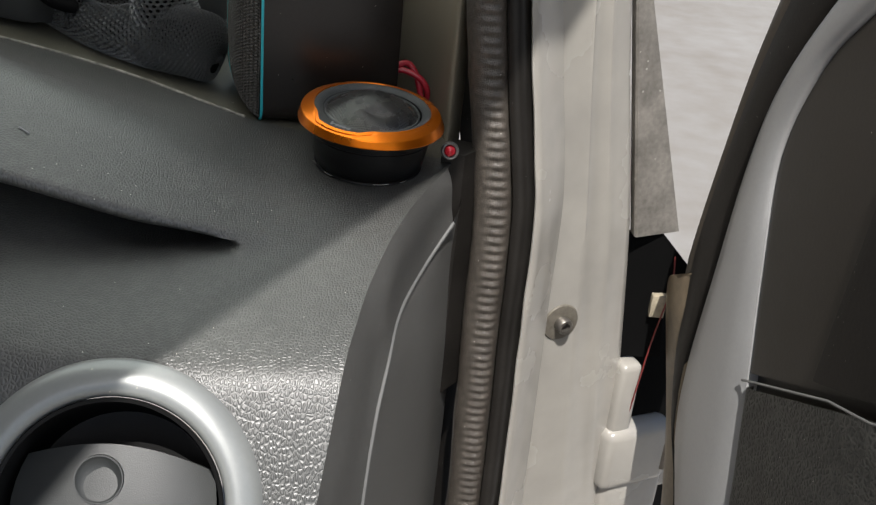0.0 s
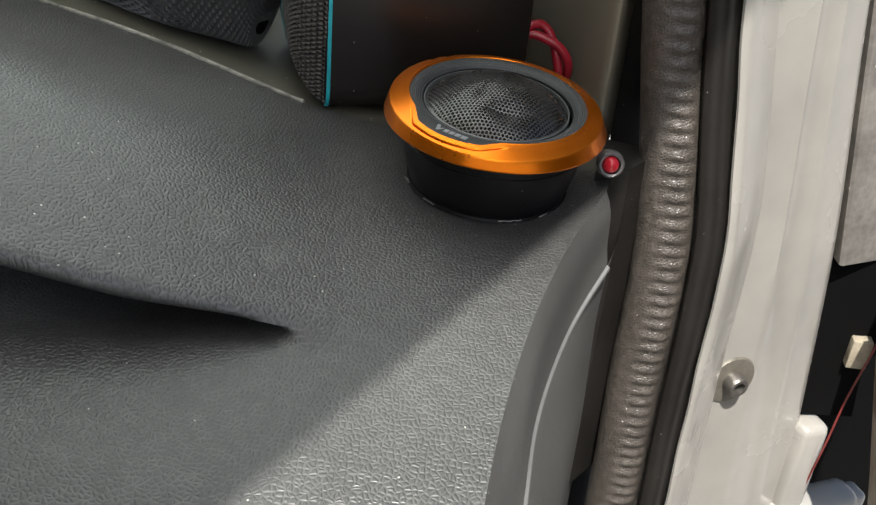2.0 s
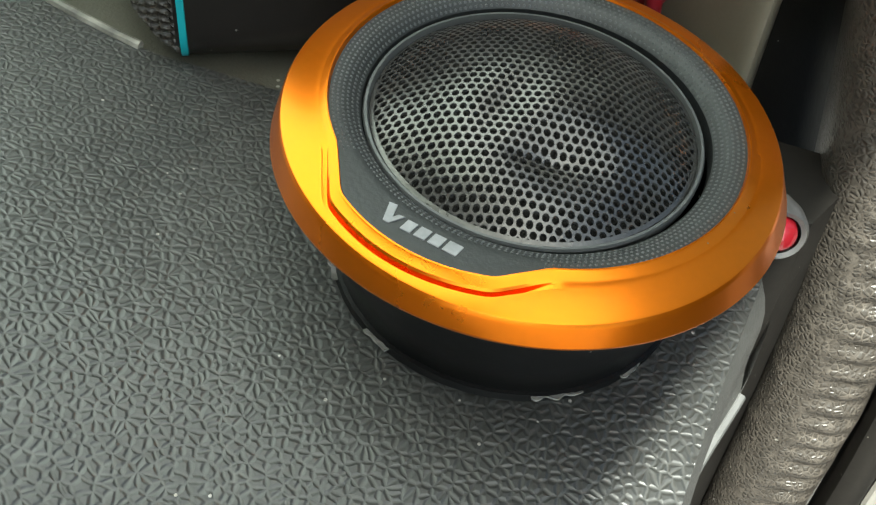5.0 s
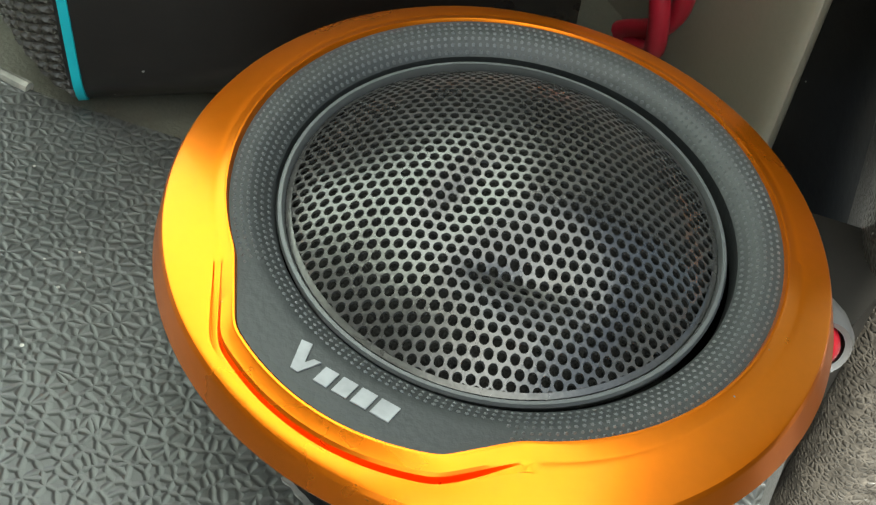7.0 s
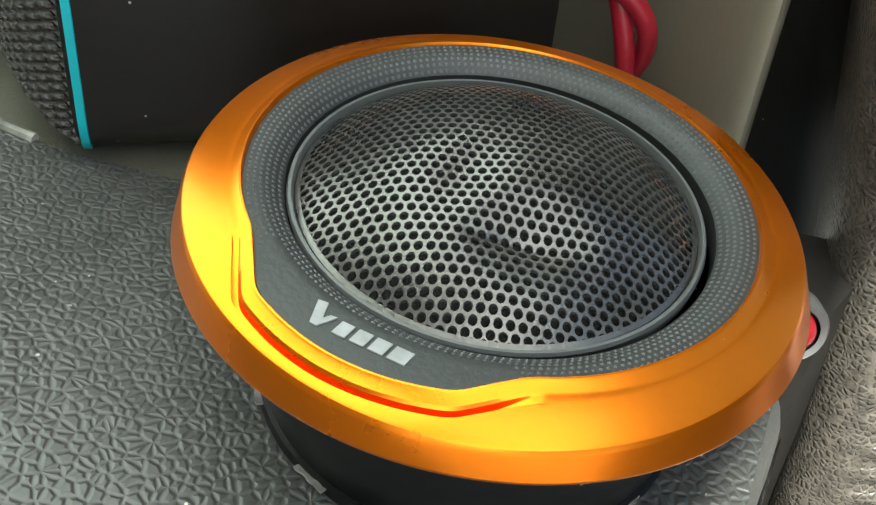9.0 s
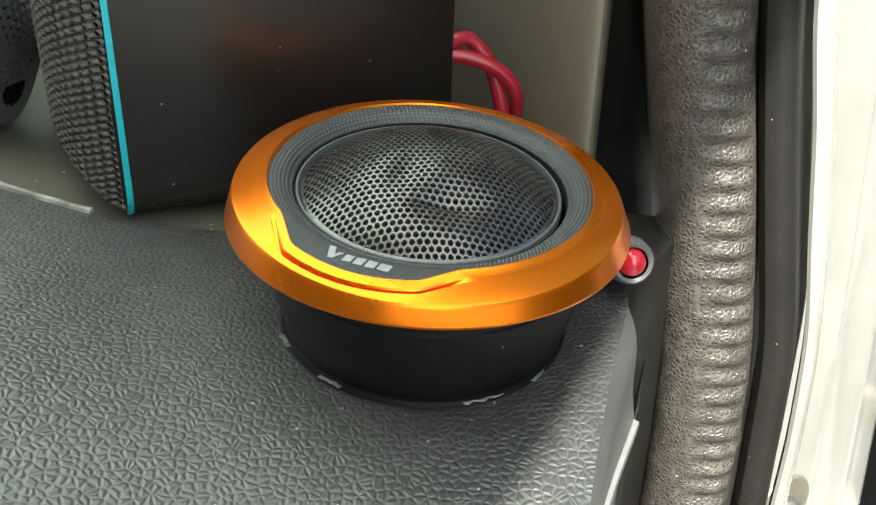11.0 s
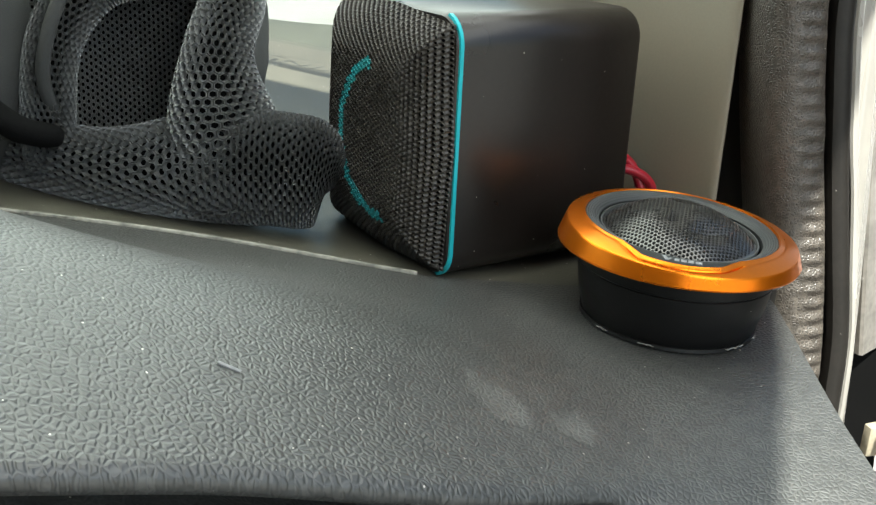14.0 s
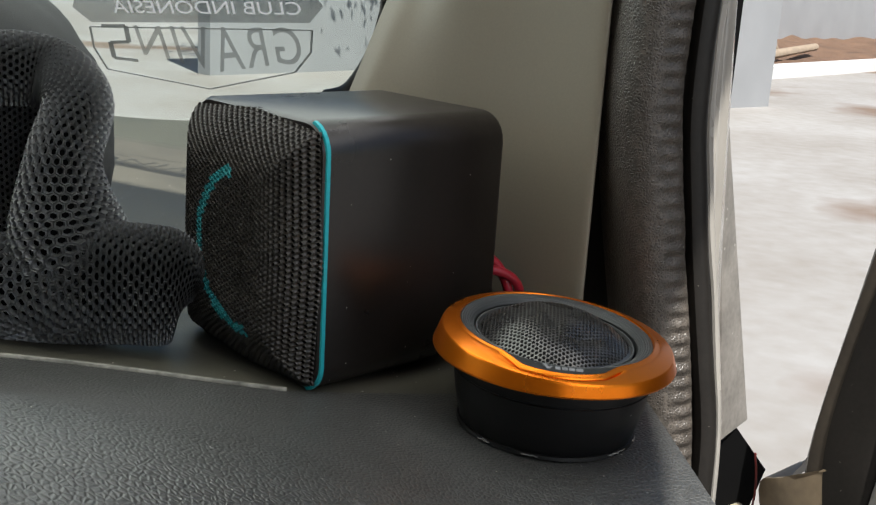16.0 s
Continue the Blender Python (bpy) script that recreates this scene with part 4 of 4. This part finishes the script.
speaker = empty("cube_loudspeaker", cube_at(30, 30, 0.5), "black cube loudspeaker with mesh front and turquoise edge line", "loudspeaker")
BZ0, BZ1, BW = 1.5, 71.0, 61.0
loops = []
for u, inset, r in ((-1.4, 0.9, 7.4), (0.15, 0.0, 8), (58.4, 0.0, 8), (59.6, 0.5, 7.6), (60.0, 1.4, 7)):
    loops.append([cube_at(u, a, z) for a, z in rounded(inset, BW - inset, BZ0 + inset, BZ1 - inset, r)])
v, f = grid(loops, closed_u=True)
n = len(loops[0])
f += [tuple(range(n)), tuple(range(len(v) - n, len(v)))]
solid("cabinet", v, f, "cabinet", speaker, "satin black scuffed cabinet", smooth=35)
loops = []
for u, o in ((-0.8, -0.8), (-0.8, 0.2), (0.2, 0.2), (0.6, -0.6)):
    loops.append([cube_at(u, a + (0.6 if a > 7 else 0) * 0, z + (0 if a < 7 else (2.4 if z < 30 else -2.4))) for a, z in rounded(-o, BW - 0.8, BZ0 - o, BZ1 + o, 8)])
v, f = grid(loops, closed_u=True, closed_v=True)
solid("accent_line", v, f, "teal", speaker, "turquoise accent line")


def grille_face(p, q, lift):
    """The bowed mesh front: p across, q up, both 0 to 1, wrapping round the bevelled rim."""
    a, b = (p - 0.5) * 2, (q - 0.5) * 2
    m = max(abs(a), abs(b))
    k = (a * a * b * b) ** 0.5
    rad = 1 - 0.07 * k
    rim = smooth01((m - 0.66) / 0.34)
    u = -10.5 + 9.6 * (max(0, m - 0.5) / 0.5) ** 2.4 + 0.8 * (a * a + b * b) * 0.5 * (1 - rim)
    w, h = BW / 2 * rad * a, (BZ1 - BZ0) / 2 * rad * b
    shrink = 1 - 0.035 * (1 - rim)
    return cube_at(u - lift * 1000, BW / 2 + w * shrink, (BZ0 + BZ1) / 2 + h * shrink)


backing = [[grille_face(i / 24, j / 24, -0.0009) for j in range(25)] for i in range(25)]
v, f = grid(backing)
solid("grille_backing", v, f, "cloth_shade_black", speaker, "black baffle behind the mesh")
v, f = lattice(grille_face, 46, 46, 0.42, True, 0.0006)
teal_f, plain_f = [], []
for k in range(0, len(f), 12):
    cell = v[f[k][0]] - cube_at(0, 22, 36.5)
    across, up = cell.dot(CVv) * 1000, cell.z * 1000
    r, a = math.hypot(across, up), math.degrees(math.atan2(up, across))
    (teal_f if 19.4 < r < 22.2 and (-95 < a < 75) else plain_f).extend(f[k:k + 12])
solid("mesh_front", v, plain_f, "weave", speaker, "bronze-black woven mesh front", smooth=60)
solid("accent_ring", v, teal_f, "weave_teal", speaker, "turquoise ring woven into the mesh", smooth=60)
cable = empty("speaker_cable", cube_at(60, 8, 22), "twisted pair of red insulated speaker wires", "cable")
mid = spline([cube_at(59.5, 8, 25), cube_at(65, 7.5, 25.5), cube_at(70, 5, 22), cube_at(73, 3.5, 15), cube_at(74, 6, 7), cube_at(73, 14, 1.8)], 60)
for ph in (0, math.pi):
    pts = [p + Vector((math.cos(ph + k * 0.09), math.sin(ph + k * 0.09), math.sin(ph + 0.8 + k * 0.09))) * 0.0014 for k, p in enumerate(mid)]
    v, f = tube(pts, 1.45, 10)
    solid("wire", v, f, "red_wire", cable)


# ---------------------------------------------------------------- crumpled mesh cap
def net_tube(path, radii, around, along, bar, start=0.0, sweep=360.0, dep=0.0009):
    """A net wrapped round a path; radii are (depth, height) at even steps, in mm."""
    fine = spline(path, 80)
    rad = spline([Vector((a, b, 0)) for a, b in radii], 80)
    frames = []
    side = None
    for k, p in enumerate(fine):
        t = (fine[min(80, k + 1)] - fine[max(0, k - 1)]).normalized()
        if side is None:
            side = t.cross(Vector((0, 0, 1))) if abs(t.z) < 0.8 else Vector((0.5, -0.86, 0))
        side = (side - t * side.dot(t)).normalized()
        frames.append((p, side, side.cross(t)))

    def point(u, w, lift):
        s = min(79.999, max(0, u * 80))
        i = int(s)
        t = s - i
        p = frames[i][0].lerp(frames[i + 1][0], t)
        sd, up = frames[i][1].lerp(frames[i + 1][1], t), frames[i][2].lerp(frames[i + 1][2], t)
        r = rad[i].lerp(rad[i + 1], t)
        a = radians(start + sweep * w)
        wob = 1 + 0.07 * noise.noise(Vector((u * 5, math.cos(a) * 1.2, math.sin(a) * 1.2)))
        return p + sd * ((r.x * wob + lift * 1000) * math.cos(a) / 1000) + up * ((r.y * wob + lift * 1000) * math.sin(a) / 1000)

    return lattice(point, along, around, bar, True, dep, True), point


cap = empty("mesh_cap", V(-120, 95, 8), "crumpled black mesh cap with grey cloth panels on the dashboard", "cap")


def blob(c, r, name, material, label, cut=None, rough=0.06, scale=1.6):
    rows = []
    for i in range(33):
        th = math.pi * i / 32
        line = []
        for j in range(56):
            ph = 2 * math.pi * j / 56
            d = Vector((math.sin(th) * math.cos(ph), math.sin(th) * math.sin(ph), math.cos(th)))
            k = 1 + rough * noise.noise(d * scale + Vector((c[0] / 40, 0, 0))) + 0.02 * noise.noise(d * 6)
            p = V(c[0] + r[0] * d.x * k, c[1] + r[1] * d.y * k, max(c[2] + r[2] * d.z * k, 4.5 + 0.1 * max(0, -52 - (c[0] + r[0] * d.x))))
            line.append(p)
        rows.append(line)
    v, f = grid(rows, closed_u=True)
    return solid(name, v, f, material, cap, label)


blob((-136, 142, 46), (52, 36, 60), "crown", "grey_cloth", "dusty grey cloth crown")
blob((-184, 106, 46), (32, 22, 46), "side_panel", "grey_cloth", "grey cloth side panel")
# added black mass; the dark inside of the cap is its colour
blob((-130, 126, 42), (30, 22, 34), "cap_shade", "cloth_shade_black", "black mass standing for the shade inside the cap")
band_path = [V(-250, 172, 26), V(-205, 135, 24), V(-168, 108, 21), V(-138, 86, 19), V(-110, 73, 22), V(-91, 66.5, 22.5), V(-78, 62.8, 21.5), V(-74, 61.5, 20)]
(v, f), _ = net_tube(band_path, [(9, 12), (9, 12), (9, 11), (9.5, 11), (11, 15.5), (11, 16), (10, 13.6), (0.6, 1.0)], 30, 88, 0.42)
solid("mesh_band", v, f, "mesh_fabric", cap, "black knitted mesh fold", smooth=60)
# added black sleeve under the net, so that its holes read as shade
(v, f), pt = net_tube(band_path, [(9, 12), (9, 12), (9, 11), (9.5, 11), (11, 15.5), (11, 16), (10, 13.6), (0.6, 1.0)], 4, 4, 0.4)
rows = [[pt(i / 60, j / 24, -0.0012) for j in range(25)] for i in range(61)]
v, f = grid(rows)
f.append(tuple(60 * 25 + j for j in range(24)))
solid("band_shade", v, f, "cloth_shade_black", cap, "black sleeve standing for the shade inside the fold")
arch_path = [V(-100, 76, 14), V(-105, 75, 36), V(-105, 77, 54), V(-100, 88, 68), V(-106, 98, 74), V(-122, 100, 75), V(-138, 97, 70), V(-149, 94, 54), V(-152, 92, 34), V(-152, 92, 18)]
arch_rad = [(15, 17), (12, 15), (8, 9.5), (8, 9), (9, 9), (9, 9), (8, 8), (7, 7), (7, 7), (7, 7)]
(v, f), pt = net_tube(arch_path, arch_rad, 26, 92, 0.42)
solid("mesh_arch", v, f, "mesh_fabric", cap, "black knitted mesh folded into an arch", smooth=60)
# the same added sleeve of shade colour under the arch's net
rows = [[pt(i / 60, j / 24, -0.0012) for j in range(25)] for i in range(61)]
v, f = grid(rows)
solid("arch_shade", v, f, "cloth_shade_black", cap, "black sleeve standing for the shade inside the arch")


def hollow(u, w, lift):
    a, b = (u - 0.5) * 2, (w - 0.5) * 2
    k = 1 - 0.25 * (a * a + b * b)
    return V(-129 + 26 * a, 74 + 30 * k - lift * 1000, 46 + 34 * b)


# added black sheet that puts shade behind the net of the hollow
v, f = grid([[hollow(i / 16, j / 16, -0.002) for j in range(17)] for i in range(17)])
solid("hollow_shade", v, f, "cloth_shade_black", cap, "black sheet standing for the shade inside the hollow")
v, f = lattice(hollow, 40, 34, 0.5, True, 0.0005)
solid("mesh_hollow", v, f, "mesh_fabric", cap, "mesh seen inside the hollow", smooth=60)
for pts, r in (([(-148, 90, 30), (-152, 84, 44), (-149, 82, 60), (-140, 86, 80)], 2.0), ([(-163, 88, 28), (-168, 84, 46), (-166, 84, 66), (-158, 90, 84)], 1.7)):
    v, f = tube(spline([V(*p) for p in pts], 24), r, 10)
    solid("piping", v, f, "grey_cloth", cap, "grey corded piping")
v, f = tube(spline([V(-168, 84, 38), V(-159, 80, 32), V(-148, 82, 29)], 12), [2, 3.4, 3.8, 3.8, 3.8, 3.8, 3.8, 3.6, 3.6, 3.6, 3.4, 3, 2], 12)
solid("strap_keeper", v, f, "cloth_shade_black", cap, "black strap loop")

# printed pattern on the mat behind the loudspeaker
for k in range(34):
    x, y = -150 + 9.0 * (k % 9) + random.uniform(-2, 2), 120 + 24 * (k // 9) + random.uniform(-4, 4)
    a = random.uniform(-0.5, 0.9)
    L = random.uniform(7, 15)
    d = Vector((math.cos(a), math.sin(a), 0))
    nrm = Vector((-d.y, d.x, 0)) * random.uniform(0.6, 1.3)
    z = shelf_z(x, y) + 0.1
    q = [Vector((x, y, 0)) - d * L / 2 - nrm, Vector((x, y, 0)) + d * L / 2 - nrm, Vector((x, y, 0)) + d * L / 2 + nrm, Vector((x, y, 0)) - d * L / 2 + nrm]
    v = [V(p.x, p.y, shelf_z(p.x, p.y) + h) for h in (-0.1, 0.35) for p in q]
    solid("printed_stroke", v, [(0, 1, 2, 3), (4, 5, 6, 7), (0, 1, 5, 4), (1, 2, 6, 5), (2, 3, 7, 6), (3, 0, 4, 7)], "mat_print", dashboard, smooth=False)

# ---------------------------------------------------------------- windscreen
SB = Vector((-0.040, 0.231, 1.075))
RAKE = (-FWD * 0.72 + Vector((0, 0, 0.69))).normalized()
SN = RGT.cross(RAKE)


def screen(s, t, lift=0.0):
    """On the raked windscreen: mm to the right and up along the glass, lift towards the cabin."""
    return SB + RGT * (s / 1000) + RAKE * (t / 1000) - SN * (lift / 1000) * (1 if SN.y > 0 else -1)


windscreen = empty("windscreen", SB, "raked windscreen with a club sticker seen from inside", "windscreen", kind="structure")
v = [screen(s, t, l) for l in (0, -4) for s, t in ((-1300, -120), (85, -120), (85, 620), (-1300, 620))]
pane = solid("pane", v, [(0, 1, 2, 3), (4, 5, 6, 7), (0, 1, 5, 4), (1, 2, 6, 5), (2, 3, 7, 6), (3, 0, 4, 7)], "glass", windscreen, "clear windscreen glass", smooth=False)
pane.visible_shadow = False
sticker = empty("club_sticker", screen(5, 0, 0.5), "translucent grey club sticker on the windscreen, mirrored from inside", "sticker")


def decal(name, outline, lift, material, label=""):
    n = len(outline)
    v = [screen(s, t, l) for l in (lift, lift + 0.15) for s, t in outline]
    f = [tuple(range(n)), tuple(range(n, 2 * n))] + [(k, (k + 1) % n, n + (k + 1) % n, n + k) for k in range(n)]
    return solid(name, v, f, material, sticker, label, smooth=False)


def stroke(a, b, w, lift=0.4):
    d = Vector((b[0] - a[0], b[1] - a[1]))
    n = Vector((-d.y, d.x)).normalized() * (w / 2)
    return decal("bar", [(a[0] - n.x, a[1] - n.y), (b[0] - n.x, b[1] - n.y), (b[0] + n.x, b[1] + n.y), (a[0] + n.x, a[1] + n.y)], lift, "ink")


decal("banner", [(-45, 15), (-39.6, 6.8), (49.5, 14.5), (56, 24.5), (52, 33), (-40, 26)], 0.3, "sticker", "grey banner")
font = bpy.data.curves.new("club_lettering", "FONT")
font.body = "CLUB INDONESIA"
font.size, font.extrude = 1.0, 0.0
probe = bpy.data.objects.new("club_lettering", font)
words = bpy.data.meshes.new_from_object(probe)
bpy.data.objects.remove(probe)
wide = max(p.co.x for p in words.vertices)
for p in words.vertices:
    s = 47.5 - p.co.x / wide * 76
    p.co = screen(s, 13.6 + (s + 30) * 0.076 + p.co.y * 10.5, 0.75)
words.materials.append(M["glow_film"])
put(new("club_lettering", words), sticker)
frame_pts = [(-41, 4), (-43, -9), (-41, -23), (1.7, -32.4), (40.6, -17), (48.5, -3.5), (50.3, 10.4)]
for a, b in zip(frame_pts, frame_pts[1:] + frame_pts[:1]):
    stroke(a, b, 0.9)
font = bpy.data.curves.new("club_name", "FONT")
font.body = "GRAVIN"
font.size, font.space_character = 1.0, 1.15
probe = bpy.data.objects.new("club_name", font)
words = bpy.data.meshes.new_from_object(probe)
bpy.data.objects.remove(probe)
wide, tall = max(p.co.x for p in words.vertices), max(p.co.y for p in words.vertices)
for p in words.vertices:
    s, up = 45.5 - p.co.x / wide * 68, p.co.y / tall
    low = -11.5 - 0.30 * (28 - abs(s - 8)) if abs(s - 8) < 28 else -11.5
    p.co = screen(s, low + (8.6 + 0.07 * s - low) * up, 0.75)
words.materials.append(M["ink"])
put(new("club_name", words), sticker)
for a, b in (((-26, 6), (-36, 5)), ((-26, 6), (-27, -4)), ((-27, -4), (-35, -5)), ((-35, -5), (-36, -15)), ((-26, -16), (-36, -15))):
    stroke(a, b, 2.0)
frit = spline([screen(*p, 3) for p in ((10, -46), (25, -42), (36, -38), (48, -33), (63, -25.5), (74.5, -3), (80.5, 18), (84, 40), (92, 120), (110, 300), (140, 560))], 120)
v, f = tube(frit, [3.2] * 40 + [4.5] * 81, 10)
solid("edge_seal", v, f, "rubber_smooth", windscreen, "black windscreen edge seal")

# ---------------------------------------------------------------- the rest of the cab, closing it round the camera
def slab_z(name, pts, z0, z1, material, label, category):
    n = len(pts)
    v = [Vector((p.x, p.y, z)) for z in (z0, z1) for p in pts]
    f = [tuple(range(n)), tuple(range(n, 2 * n))] + [(k, (k + 1) % n, n + (k + 1) % n, n + k) for k in range(n)]
    ob = solid(name, v, f, material, smooth=False)
    return tagged(ob, label, category, kind="structure")


ROOF_Z = 0.45
EDGE = Vector((0.5, 0.866, 0))
edge_p = Vector((0.033, 0.0, 0)) + Vector((TO_SUN.x, TO_SUN.y, 0)) * (ROOF_Z / TO_SUN.z)
roof_a = edge_p + EDGE * 0.16
roof_b = edge_p - EDGE * 1.6
slab_z("ceiling", [roof_a, roof_b, roof_b - RGT * 1.5, roof_a - RGT * 1.5], 1 + ROOF_Z, 1 + ROOF_Z + 0.035, "headliner", "plain grey cab headliner", "ceiling")
back = edge_p - EDGE * 0.95
tagged(slab("wall_back", back - RGT * 1.5, back + RGT * 0.02, 0.04, 0.35, 1 + ROOF_Z, "headliner"), "plain grey cab back wall", "wall", kind="structure")
lefta = V(0, 0, 0) - RGT * 1.25
tagged(slab("wall_side", Vector((lefta.x, lefta.y, 0)) + FWD * 0.35, Vector((lefta.x, lefta.y, 0)) - FWD * 1.3, 0.05, 0.35, 1.08, "sail"), "dark inner side of the far door", "wall", kind="structure")
fl = [V(0, 0, 0) + RGT * a + FWD * b for a, b in ((0.05, 0.0), (0.05, -1.4), (-1.35, -1.4), (-1.35, 0.0))]
slab_z("floor", fl, 0.33, 0.37, "rubber_smooth", "black rubber cab floor", "floor")

# ---------------------------------------------------------------- things across the yard
post = slab("gate_post", Vector((6.75, 7.95, 0)), Vector((7.40, 8.10, 0)), 0.35, 0, 3.0, "post")
tagged(post, "pale blue-grey rendered gate post", "gate post")
gate = empty("yard_gate", Vector((5.9, 7.75, 0)), "dark grey sheet-metal yard gate with pale rails", "gate")
GX = Vector((0.974, 0.225, 0))


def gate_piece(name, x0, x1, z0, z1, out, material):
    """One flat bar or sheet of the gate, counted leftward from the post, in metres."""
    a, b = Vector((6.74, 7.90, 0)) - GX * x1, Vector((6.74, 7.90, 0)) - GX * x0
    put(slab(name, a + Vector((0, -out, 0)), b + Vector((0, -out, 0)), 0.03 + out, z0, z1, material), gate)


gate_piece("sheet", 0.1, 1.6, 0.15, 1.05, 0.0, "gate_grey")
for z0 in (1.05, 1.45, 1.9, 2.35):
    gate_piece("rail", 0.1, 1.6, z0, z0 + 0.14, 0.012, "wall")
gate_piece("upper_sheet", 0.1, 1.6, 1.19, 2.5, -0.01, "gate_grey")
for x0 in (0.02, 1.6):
    gate_piece("stile", x0, x0 + 0.09, 0.0, 2.55, 0.02, "gap_stile_black")
k0, k1 = Vector((8.0, 10.0, 0)), Vector((20.0, 15.3, 0))
kerb = slab("kerb", k0, k1, 0.30, 0, 0.16, "wall")
tagged(kerb, "white rendered kerb along the planting bed", "kerb", kind="structure")
n = Vector((-(k1 - k0).normalized().y, (k1 - k0).normalized().x, 0))
bed_rows = [[k0.lerp(k1, i / 60) + n * (0.3 + 2.2 * j / 10) + Vector((0, 0, 0.10 + 0.10 * noise.noise(Vector((i / 4, j / 2, 0))) + 0.02 * j)) for j in range(11)] for i in range(61)]
v, f = grid(bed_rows)
tagged(solid("soil_bed", v, f, "soil"), "reddish-brown bare soil bed", "soil", kind="structure")
tagged(slab("yard_wall", k0 - (k1 - k0) * 0.4 + n * 2.5, k1 + (k1 - k0) + n * 2.5, 0.2, 0, 2.6, "post"), "grey rendered yard wall", "wall", kind="structure")
dirn = (k1 - k0).normalized()
for a, b, r in (((1.9, 0.9, 0.15), (3.1, 1.4, 2.1), 55), ((3.2, 1.0, 0.15), (2.2, 1.5, 2.2), 50), ((2.0, 0.7, 0.22), (4.6, 1.0, 0.30), 70), ((0.7, 0.8, 0.2), (1.3, 0.9, 0.36), 80)):
    p, q = (k0 + dirn * (c[0] + 1.2) + n * c[1] + Vector((0, 0, c[2])) for c in (a, b))
    v, f = tube([p, p.lerp(q, 0.5), q], [r, r * 0.95, r * 0.85], 9)
    tagged(solid("timber", v, f, "wood"), "weathered timber length lying against the wall", "timber", "timbers by the wall")
gv, gf = [], []
for k in range(500):
    p = k0 + dirn * random.uniform(0.4, 2.0) + n * random.uniform(0.5, 2.0) + Vector((0, 0, 0.12))
    a, h = random.uniform(0, 6.28), random.uniform(0.08, 0.22)
    d = Vector((math.cos(a), math.sin(a), 0))
    b = len(gv)
    gv += [p - d * 0.02, p + d * 0.02, p + d * 0.06 + Vector((0, 0, h))]
    gf.append((b, b + 1, b + 2))
tagged(solid("grass", gv, gf, "leaf", smooth=False), "small tufts of green grass on the soil", "grass", kind="stuff")

# a tree beyond the windscreen
root = Vector((4.1, 11.4, 0))
tree = empty("tree", root, "small leafy tree beyond the windscreen", "tree")
v, f = tube(spline([root, root + Vector((0.05, 0, 0.9)), root + Vector((-0.05, 0.1, 1.8)), root + Vector((0.1, 0.1, 2.6))], 16), [90 - 3.5 * k for k in range(17)], 10)
solid("trunk", v, f, "wood", tree, "grey-brown bark")
limb_ends = []
for k in range(7):
    a = 0.9 * k
    p, q = root + Vector((0, 0.05, 1.2 + 0.16 * k)), root + Vector((math.cos(a) * 1.1, math.sin(a) * 1.1, 1.9 + 0.25 * k))
    limb_ends.append(q)
    v, f = tube([p, p.lerp(q, 0.5) + Vector((0, 0, 0.08)), q], [34, 22, 9], 7)
    solid("limb", v, f, "wood", tree)
lv, lf = [], []
for k in range(5200):
    c0 = random.choice(limb_ends) + Vector((random.gauss(0, 0.34), random.gauss(0, 0.34), random.gauss(-0.1, 0.34)))
    d1 = Vector((random.uniform(-1, 1), random.uniform(-1, 1), random.uniform(-1, 0.4))).normalized()
    d2 = d1.orthogonal().normalized()
    L = random.uniform(0.06, 0.12)
    b0 = len(lv)
    lv += [c0, c0 + d1 * L * 0.5 + d2 * L * 0.28, c0 + d1 * L, c0 + d1 * L * 0.5 - d2 * L * 0.28]
    lf.append((b0, b0 + 1, b0 + 2, b0 + 3))
solid("crown", lv, lf, "leaf", tree, "sparse green leaves", smooth=False, kind="stuff")
